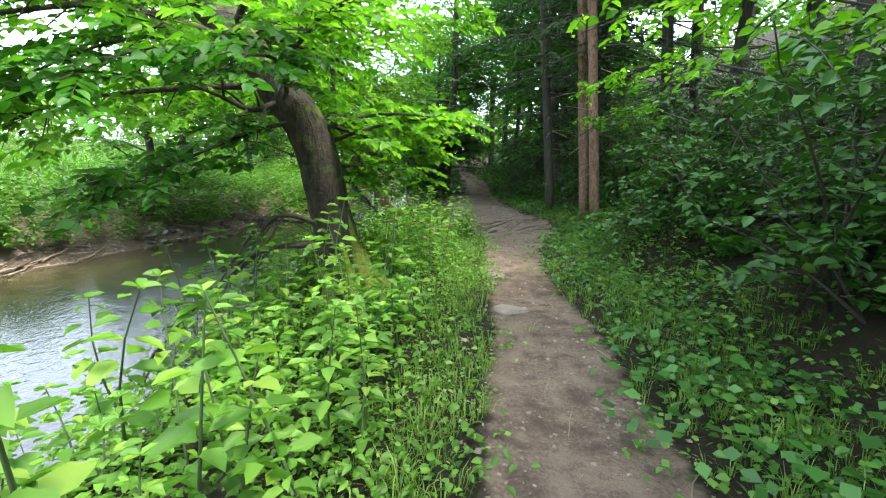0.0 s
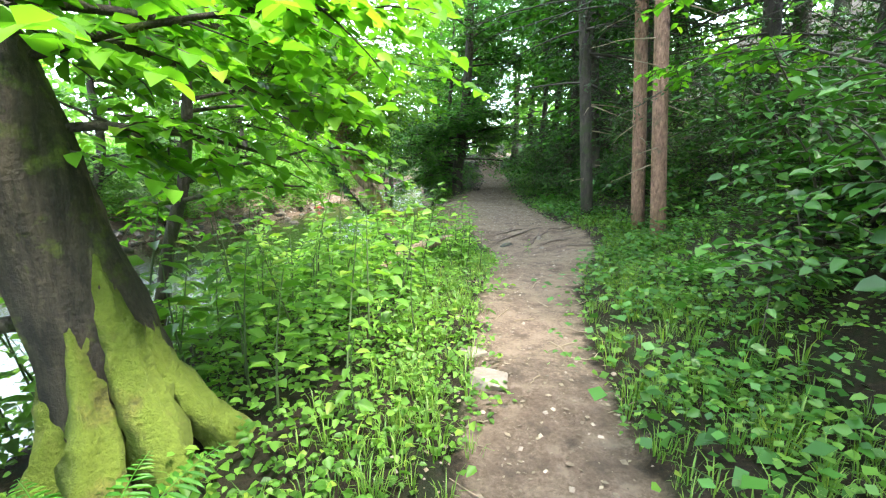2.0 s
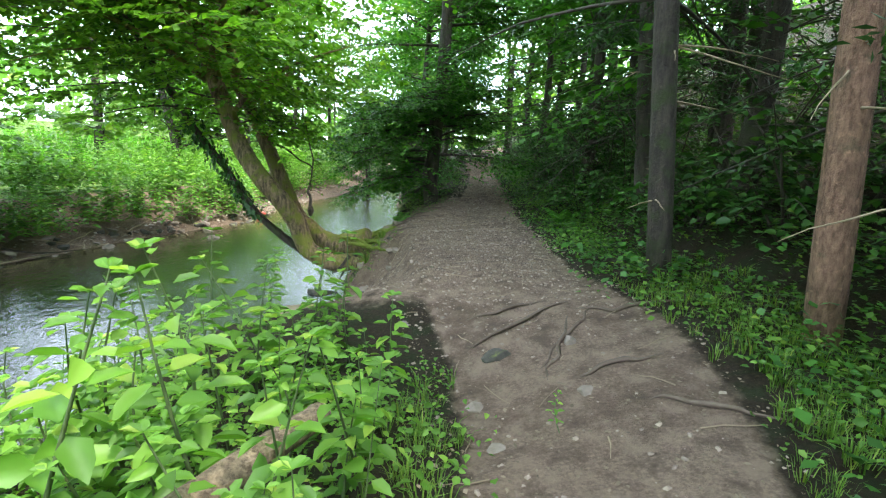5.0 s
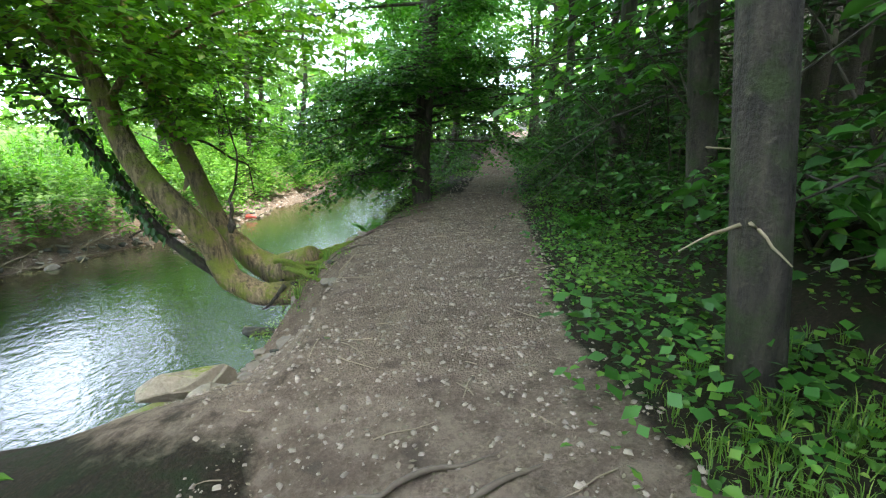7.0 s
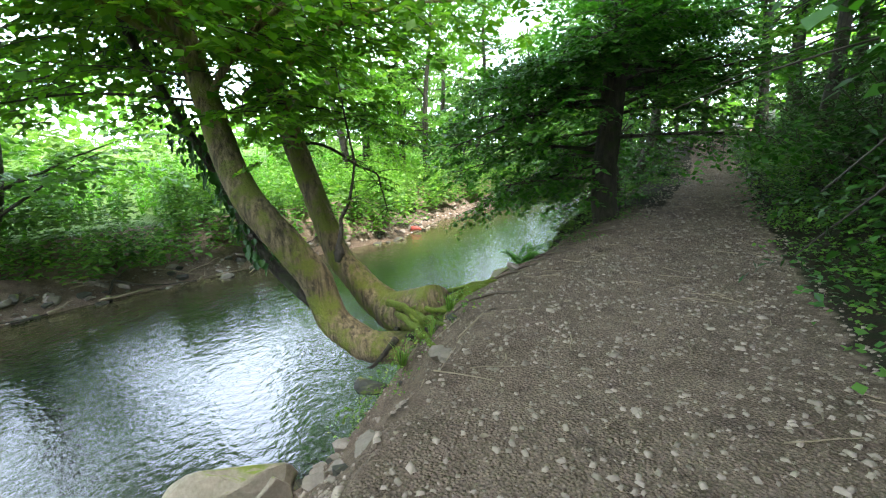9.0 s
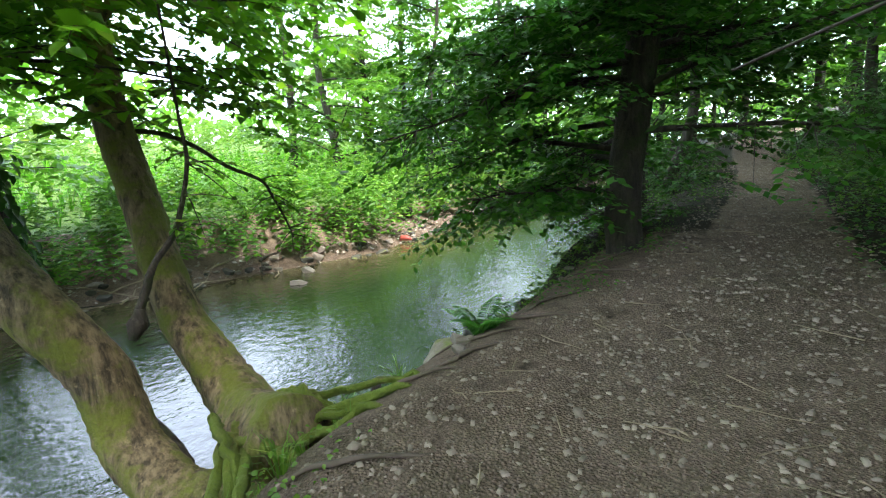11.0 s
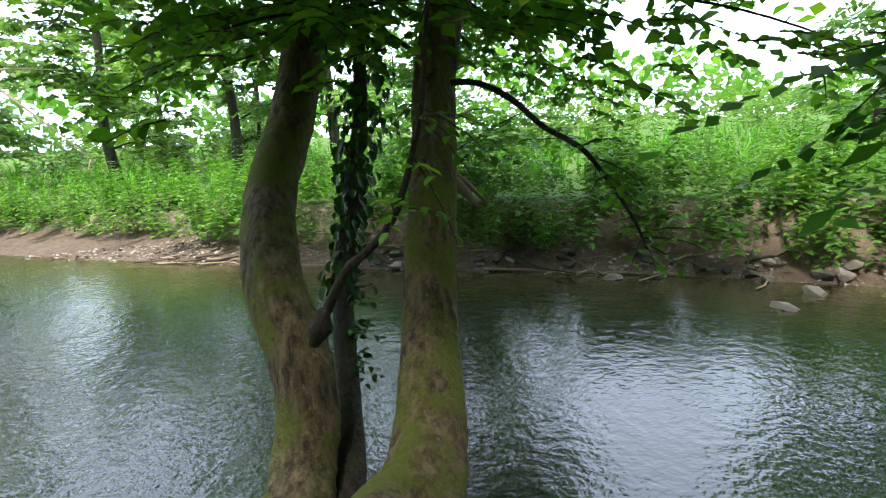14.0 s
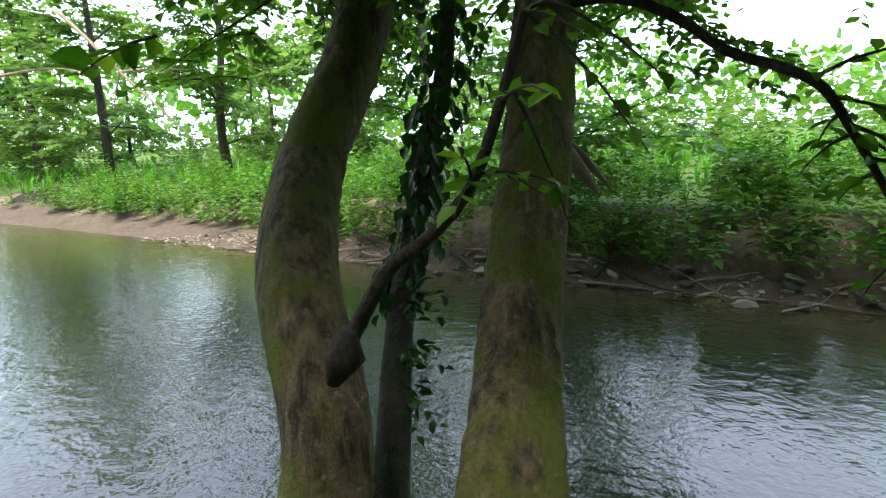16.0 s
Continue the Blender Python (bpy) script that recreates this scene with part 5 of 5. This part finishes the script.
# ---- rocks ----
def rock_mesh(seed, size, mat, angular=0.5, fine=True):
    """An angular block: hull of jittered points, edges worn."""
    g = np.random.default_rng(seed)
    bm = bmesh.new()
    for _ in range(18):
        v = g.normal(0, 1, 3)
        v = v / np.max(np.abs(v)) * (1 - angular) + unit(v) * angular
        bm.verts.new(v * np.array(size) * 0.5 * g.uniform(0.82, 1.05))
    bmesh.ops.convex_hull(bm, input=bm.verts)
    bmesh.ops.dissolve_limit(bm, angle_limit=0.2, verts=bm.verts, edges=bm.edges)
    bmesh.ops.bevel(bm, geom=list(bm.edges), offset=min(size) * 0.06, segments=2, affect="EDGES", profile=0.6)
    if fine:
        bmesh.ops.triangulate(bm, faces=bm.faces)
        bmesh.ops.subdivide_edges(bm, edges=[e for e in bm.edges if e.calc_length() > 0.06], cuts=2, use_grid_fill=True)
        bmesh.ops.triangulate(bm, faces=bm.faces)
    for v in bm.verts:
        off = Vector((seed * 3.1, 0, 0))
        v.co += Vector(noise.noise_vector(v.co * 5 + off)) * min(size) * 0.11 + Vector(noise.noise_vector(v.co * 17 + off)) * min(size) * 0.05
    me = bpy.data.meshes.new("rock")
    bm.to_mesh(me)
    bm.free()
    me.materials.append(mat)
    return me


def rock(name, label, seed, size, place, turn, mat, angular=0.5, group=""):
    ob = tagged(new(name, rock_mesh(seed, size, mat, angular)), label, "rock", group)
    ob.matrix_world = pose(*place, *turn)
    return ob


rock("boulder", "sandstone block with mossy sides at the water's edge", 1, (0.66, 0.46, 0.42), (-0.68, 12.06, -1.14), (10, -4, 12), M_ROCK_MOSS, 0.32, "boulders at the water")
rock("boulder", "long mossy sandstone slab at the water's edge", 2, (0.8, 0.24, 0.42), (-0.74, 12.62, -1.12), (14, 4, 42), M_ROCK_MOSS, 0.25, "boulders at the water")
rock("boulder", "upright slab thick with moss", 3, (0.3, 0.16, 0.44), (-0.4, 12.58, -1.06), (20, 10, 60), M_ROCK_MOSS, 0.35, "boulders at the water")
rock("boulder", "bare wedge of sandstone on the gravel bank", 4, (0.5, 0.3, 0.3), (-0.2, 12.24, -0.98), (4, 22, 52), M_ROCK, 0.25, "boulders at the water")
rock("boulder", "flat sandstone block below the leaning tree", 5, (0.46, 0.34, 0.28), (0.1, 13.02, -0.9), (5, 22, 30), M_SLAB, 0.4, "boulders at the water")
rock("wet_rock", "dark wet rock breaking the water", 7, (0.62, 0.3, 0.16), (-0.86, 14.36, -1.34), (0, 5, 10), M_ROCK_DARK, 0.7)
rock("wet_rock", "dark wet rock breaking the water", 8, (0.4, 0.3, 0.24), (-0.55, 18.76, -1.28), (0, 5, 10), M_ROCK_DARK, 0.7)
rock("boulder", "rounded mossy boulder at the river's edge", 9, (0.62, 0.5, 0.36), (-0.22, 17.05, -0.96), (10, 12, 20), M_ROCK_MOSS, 0.6, "boulders at the water")
rock("boulder", "mossy boulder at the river's edge", 10, (0.42, 0.36, 0.3), (-0.5, 17.8, -1.2), (5, 8, 60), M_ROCK_DARK, 0.6, "boulders at the water")
rock("boulder", "mossy flat rock below the bank", 11, (0.55, 0.45, 0.28), (0.02, 16.15, -0.68), (0, 14, 20), M_ROCK_DARK, 0.6, "boulders at the water")
rock("boulder", "mossy flat rock below the bank", 12, (0.42, 0.34, 0.2), (0.12, 15.24, -0.42), (0, 10, 70), M_ROCK_MOSS, 0.6, "boulders at the water")
rock("boulder", "dark stone at the foot of the beech's bank", 21, (0.36, 0.3, 0.22), (-0.25, 16.5, -0.92), (6, 10, 30), M_ROCK_DARK, 0.55, "boulders at the water")
for _label, _seed, _size, _x, _y, _sink, _turn, _mat, _ang in (
        ("pale flat stone slab set in the path's edge", 13, (0.22, 0.2, 0.07), 0.62, 5.24, 0.0, 4, M_SLAB, 0.12),
        ("worn stone sunk into the path", 14, (0.34, 0.24, 0.1), 0.52, 4.14, 0.02, 140, M_SLAB, 0.5),
        ("worn stone sunk into the path", 15, (0.18, 0.14, 0.08), 0.56, 5.62, 0.01, 20, M_SLAB, 0.5),
        ("mossy stone under a tuft of grass on the bank", 17, (0.34, 0.3, 0.24), 1.0, 11.5, 0.04, 20, M_ROCK_DARK, 0.6),
        ("dark stone at the edge of the washed-out step", 18, (0.26, 0.17, 0.14), 1.33, 9.94, 0.02, 10, M_ROCK_DARK, 0.5),
        ("flat stone in the washed-out step", 19, (0.2, 0.13, 0.08), 1.2, 9.0, 0.02, 60, M_SLAB, 0.5),
        ("flat stone in the washed-out step", 20, (0.16, 0.13, 0.07), 1.15, 9.4, 0.01, 20, M_SLAB, 0.5),
        ("flat stone in the washed-out step", 22, (0.22, 0.16, 0.08), 1.12, 8.45, 0.02, 75, M_SLAB, 0.5),
        ("round stone pressed into the washed-out step", 23, (0.15, 0.13, 0.1), 1.72, 9.35, 0.02, 30, M_SLAB, 0.7),
        ("round stone pressed into the washed-out step", 24, (0.12, 0.1, 0.1), 1.78, 9.95, 0.0, 70, M_SLAB, 0.6)):
    rock("path_slab", _label, _seed, _size, (_x, _y, float(ground_z(_x, _y)) - _sink), (0, 4, _turn), _mat, _ang)


def shore_stones():
    g = np.random.default_rng(90)
    kinds = [rock_mesh(100 + k, (0.26, 0.2, 0.13), M_SLAB if k % 3 else M_ROCK_DARK, 0.5, False) for k in range(7)]
    spots = [(-5.45, 19.75), (-5.77, 21.1), (-4.63, 21.17), (-6.1, 17.1), (-4.53, 18.57), (-5.0, 19.3)]
    spots += [(float(far_x(y)) - g.uniform(-0.12, 0.5), y) for y in g.uniform(13.0, 24.5, 85)]
    for i, (x, y) in enumerate(spots):
        s = g.uniform(0.35, 1.2) if i > 5 else g.uniform(1.1, 1.5)
        ob = tagged(new("shore_stone", kinds[g.integers(7)]), "angular stone on the far shore", "stone", "stones along the far shore")
        ob.matrix_world = Matrix.LocRotScale((x, y, max(float(ground_z(x, y)), WATER - 0.03) + 0.02 * s), Euler((g.normal(0, 0.2), g.normal(0, 0.2), g.uniform(0, 6.28))), (s, s, s))
    for i in range(84):
        y = g.uniform(11.6, 14.0) if i < 36 else g.uniform(14.8, 17.6)
        x = float(near_x(y)) + g.uniform(0.0, 1.1)
        s = g.uniform(0.2, 0.7)
        ob = tagged(new("bank_stone", kinds[g.integers(7)]), "small stone on the gravel bank", "stone", "stones on the gravel bank")
        ob.matrix_world = Matrix.LocRotScale((x, y, float(ground_z(x, y)) + 0.01), Euler((g.normal(0, 0.2), g.normal(0, 0.2), g.uniform(0, 6.28))), (s, s, s))


shore_stones()


def driftwood():
    g = np.random.default_rng(91)
    for i in range(46):
        y = g.uniform(8.5, 19.5)
        x = float(far_x(y)) - g.uniform(-0.05, 0.6)
        a = g.normal(1.4, 0.5)
        ln = g.uniform(0.4, 1.4)
        c = np.array((x, y, 0.0)) + np.array((math.cos(a), math.sin(a), 0)) * (np.linspace(-0.5, 0.5, 6) * ln)[:, None] + g.normal(0, 0.02, (6, 3))
        c[:, 2] = np.maximum(ground_z(c[:, 0], c[:, 1]), WATER) + g.uniform(0.02, 0.08)
        b = Batch()
        o = c[0].copy()
        tube(b, c - o, (g.uniform(0.01, 0.03), 0.006), 6, 0.15, i)
        ob = part("driftwood_stick", b, M_DEADWOOD if i % 3 else M_BARK_DARK, None, "", True)
        ob.location = o
        tagged(ob, "bleached driftwood stick stranded on the far shore", "driftwood", "driftwood on the far shore")


driftwood()


# ---- roots and litter on the path ----
def path_roots():
    g = np.random.default_rng(92)
    rows = [((1.55, 10.3), 0.6, 0.7), ((1.8, 10.05), 0.9, 0.6), ((1.95, 9.55), 0.2, 0.45), ((2.15, 9.05), -0.6, 0.5), ((1.45, 10.5), 0.3, 0.5), ((1.7, 9.9), 1.2, 0.7), ((2.3, 10.3), -0.2, 0.6), ((0.5, 15.5), 0.2, 0.6), ((0.6, 15.9), 0.9, 0.5), ((0.8, 16.6), 0.3, 0.5), ((0.35, 15.2), 0.5, 0.5), ((0.2, 14.6), 0.4, 0.5), ((0.4, 14.9), 1.1, 0.4), ((0.7, 17.1), 0.7, 0.5), ((0.4, 13.9), 0.6, 0.5)]
    for i, ((x, y), a, ln) in enumerate(rows):
        ln *= 1.5
        k = np.linspace(-0.5, 0.5, 9)
        c = np.stack([x + math.cos(a) * k * ln, y + math.sin(a) * k * ln, 0 * k], -1) + g.normal(0, 0.018, (9, 3))
        c[:, 2] = ground_z(c[:, 0], c[:, 1]) + 0.014 * (1 - (2 * k) ** 2 * 2.0) + g.normal(0, 0.004, 9)
        b = Batch()
        o = c[4].copy()
        tube(b, curve_points(c, 3) - o, (0.004, g.uniform(0.009, 0.018), 0.004), 7, 0.2, i)
        ob = part("tree_root", b, M_ROOT, None, "", True)
        ob.location = o
        tagged(ob, "worn tree root exposed across the earth path", "root", "roots across the path")


path_roots()


def path_litter():
    g = np.random.default_rng(93)

    def on_path(x, y):
        return np.where((x > path_l(y) - 0.25 - 1.2 * np.exp(-((y - 12.4) / 1.2) ** 4)) & (x < path_r(y) + 0.1), 1.0, 0.0)
    edge = scatter(9000, (1.0, 4.2), (6, 24), lambda x, y: np.where(x > path_r(y) - 0.2, np.exp(-np.maximum(x - path_r(y), 0) / 0.5), 0) * 0.8, 105)
    p = np.vstack([edge, scatter(14000, (-0.8, 3.0), (0.4, 11.5), on_path, 94), scatter(3000, (-1.2, 3.6), (11, 24), on_path, 104)])
    n = len(p)
    b = Batch()
    a = g.uniform(0, 6.28, n)
    leaves(b, p + UP * 0.006, np.stack([np.cos(a), np.sin(a), g.normal(0, 0.15, n)], -1), UP + g.normal(0, 0.25, (n, 3)), 0.008 + 0.03 * g.uniform(0, 1, n) ** 3, 0.3, True)
    tagged(new("leaf_litter", b.mesh("leaf_litter", M_LITTER)), "dry leaf scraps and husks strewn over the path", "leaf litter", kind="stuff")
    # stone chips: small flattened blocks
    p = scatter(32000, (-1.4, 3.4), (10.0, 25), lambda x, y: on_path(x, y) * np.clip((y - 10) / 1.5, 0.1, 1) * np.clip(1.5 - (y - 12) / 14, 0.2, 1), 95)
    p = np.vstack([p, scatter(2500, (-1.0, 3), (0.4, 11), on_path, 96)])
    n = len(p)
    s = 0.003 + 0.0105 * g.uniform(0, 1, n) ** 2.0
    s = np.where(g.uniform(0, 1, n) > 0.96, s * 1.8, s)
    cube = np.array([(-1, -1, -1), (1, -1, -1), (1, 1, -1), (-1, 1, -1), (-0.7, -0.7, 1), (0.7, -0.7, 1), (0.7, 0.7, 1), (-0.7, 0.7, 1)], float)
    v = cube[None] * g.uniform(0.6, 1.3, (n, 8, 3)) * s[:, None, None] * np.array((1.2, 0.8, 0.42))
    ang = g.uniform(0, 6.28, n)
    c, d = np.cos(ang)[:, None], np.sin(ang)[:, None]
    w = np.stack([v[..., 0] * c - v[..., 1] * d, v[..., 0] * d + v[..., 1] * c, v[..., 2]], -1) + p[:, None, :] + UP * (s * 0.2)[:, None, None]
    q = np.array([(4, 5, 6, 7), (0, 1, 5, 4), (1, 2, 6, 5), (2, 3, 7, 6), (3, 0, 4, 7)])
    b = Batch()
    b.add(w.reshape(-1, 3), (np.arange(n)[:, None, None] * 8 + q[None]).reshape(-1, 4))
    tagged(new("gravel", b.mesh("gravel", M_CHIP)), "loose grey-brown stone chips on the path", "gravel", kind="stuff")
    p = scatter(26000, (-10, -4.5), (-6, 38), lambda x, y: np.where((far_x(y) - x > -0.15) & (far_x(y) - x < np.interp(y, (8, 12, 23, 26), (2.0, 0.6, 0.6, 1.4))), 0.9, 0), 97)
    n = len(p)
    b = Batch()
    a = g.uniform(0, 6.28, n)
    leaves(b, p + UP * 0.02, np.stack([np.cos(a), np.sin(a), g.normal(0, 0.25, n)], -1), UP + g.normal(0, 0.4, (n, 3)), g.uniform(0.03, 0.11, n), 0.38, True)
    tagged(new("shingle", b.mesh("shingle", M_SHINGLE)), "pale flat shingle along the far shore", "shingle", kind="stuff")
    # thin twigs
    b = Batch()
    p = scatter(420, (-0.5, 3.2), (0.8, 20), on_path, 98)
    for x, y, z in p:
        a, ln = g.uniform(0, 6.28), g.uniform(0.06, 0.28)
        k = np.linspace(-0.5, 0.5, 4)
        c = np.stack([x + math.cos(a) * k * ln, y + math.sin(a) * k * ln, 0 * k], -1) + g.normal(0, 0.006, (4, 3))
        c[:, 2] = ground_z(c[:, 0], c[:, 1]) + 0.008
        tube(b, c, (0.004, 0.002), 4)
    tagged(new("fallen_twigs", b.mesh("fallen_twigs", M_DEADWOOD)), "thin dry twigs fallen on the path", "twigs", kind="stuff")


path_litter()


# ---- ferns ----
def fern(seed, place, fronds, length):
    g = np.random.default_rng(seed)
    root = thing("fern", "bright green fern with arching feathered fronds", "fern", place, "ferns")
    for k in range(fronds):
        a = 6.28 * k / fronds + g.uniform(-0.3, 0.3)
        out = np.array((math.cos(a), math.sin(a), 0))
        n = 22
        s = np.linspace(0.08, 1, n)[:, None]
        L = length * g.uniform(0.8, 1.1)
        line = out * s ** 1.3 * L * 0.8 + UP * (s * 1.05 - 0.55 * s ** 2) * L
        side = np.array((-out[1], out[0], 0))
        b = Batch()
        w = L * 0.21 * np.sin(np.pi * (0.12 + 0.88 * s[:, 0])) ** 0.8 * (1.1 - 0.5 * s[:, 0]) + 0.01
        for sg in (-1, 1):
            leaves(b, line, side * sg + out * 0.35 - UP * 0.15 + g.normal(0, 0.06, (n, 3)), np.repeat(UP[None], n, 0) + g.normal(0, 0.15, (n, 3)), w, 0.1)
        tube(b, line, (0.004, 0.001), 4)
        part("frond", b, M_FERN, root)
    return root


for i, (x, y, n, ln) in enumerate(((-0.2, 14.62, 6, 0.36), (-0.12, 14.84, 6, 0.3), (0.26, 15.4, 7, 0.36), (2.35, 4.25, 7, 0.5), (2.9, 14.4, 7, 0.5), (2.2, 6.5, 6, 0.4), (-0.45, 4.1, 7, 0.5))):
    fern(700 + i, (x, y, float(ground_z(x, y)) - 0.02), n, ln)

# small seedling on the bare path, a bush at the beech's foot
lv, st = HERBS[6]
sb, tb = Batch(), Batch()
sb.put(lv, (0, 0, 0), 0, 0.42)
tb.put(st, (0, 0, 0), 0, 0.42)
seedling = tagged(part("seedling", tb, M_STEM), "lone green seedling on the bare earth path", "seedling")
seedling.location = (1.48, 9.02, float(ground_z(1.48, 9.02)))
part("leaves", sb, M_HERB, seedling)
carpet("beech_foot_weeds", "dark weeds and grass round the beech's foot", "weeds", M_NETTLE, COVERS + [h[0] for h in HERBS[5:]],
       scatter(420, (-0.6, 1.8), (15.7, 24), lambda x, y: np.where((x > near_x(y) + 0.1) & (x < path_l(y) - 0.1), np.exp(-((x - 0.5) / 0.5) ** 2) + (y > 19) * 0.7, 0), 110), 111, (0.4, 0.85))
carpet("root_grass", "fresh grass and moss tufts along the bare bank", "grass", M_GRASS, BLADES + TUFTS[:1],
       scatter(420, (-0.9, 0.6), (13.4, 17), lambda x, y: np.where(x > near_x(y) + 0.25, np.exp(-((x - near_x(y) - 0.6) / 0.2) ** 2), 0) * 0.7, 112), 113, (0.3, 0.65))


carpet("bank_edge_cover", "small leaves and moss creeping over the bank's edge", "ground cover", M_GRASS, COVERS,
       scatter(520, (-1.1, 0.6), (13.3, 19.6), lambda x, y: np.where(x > near_x(y) + 0.15, np.exp(-((x - near_x(y) - 0.55) / 0.28) ** 2), 0) * (0.25 + 0.5 * (wave(x, y, 2.2, 44) > 0.1)), 114), 115, (0.3, 0.75))


# ---- things left on the far bank ----
def tyre():
    b = Batch()
    a = np.linspace(0, 2 * np.pi, 33)
    tube(b, np.stack([0.27 * np.cos(a), 0 * a, 0.27 * np.sin(a)], -1), (0.1, 0.1), 10)
    ob = part("old_tyre", b, M_RUBBER, None, "", True)
    ob.matrix_world = pose(-6.3, 24.5, -0.92, 12, 0, 25)
    return tagged(ob, "old black tyre half buried on the far bank", "tyre")


tyre()
b = Batch()
tube(b, np.array([(-0.16, 0, 0), (-0.1, 0, 0.05), (0.05, 0.02, 0.06), (0.16, 0.05, 0.02)]), (0.03, 0.06, 0.05, 0.02), 7, 0.3, 1)
scrap = tagged(part("plastic_scrap", b, M_RED, None, "", True), "scrap of faded red plastic on the far shore", "litter")
scrap.location = (-4.74, 22.3, WATER + 0.06)


# ---- the plan brought to true size ----
for ob in [o for o in scene.objects if o.parent is None and o.type in ("MESH", "EMPTY")]:
    ob.matrix_basis = Matrix.Scale(SIZE, 4) @ ob.matrix_basis
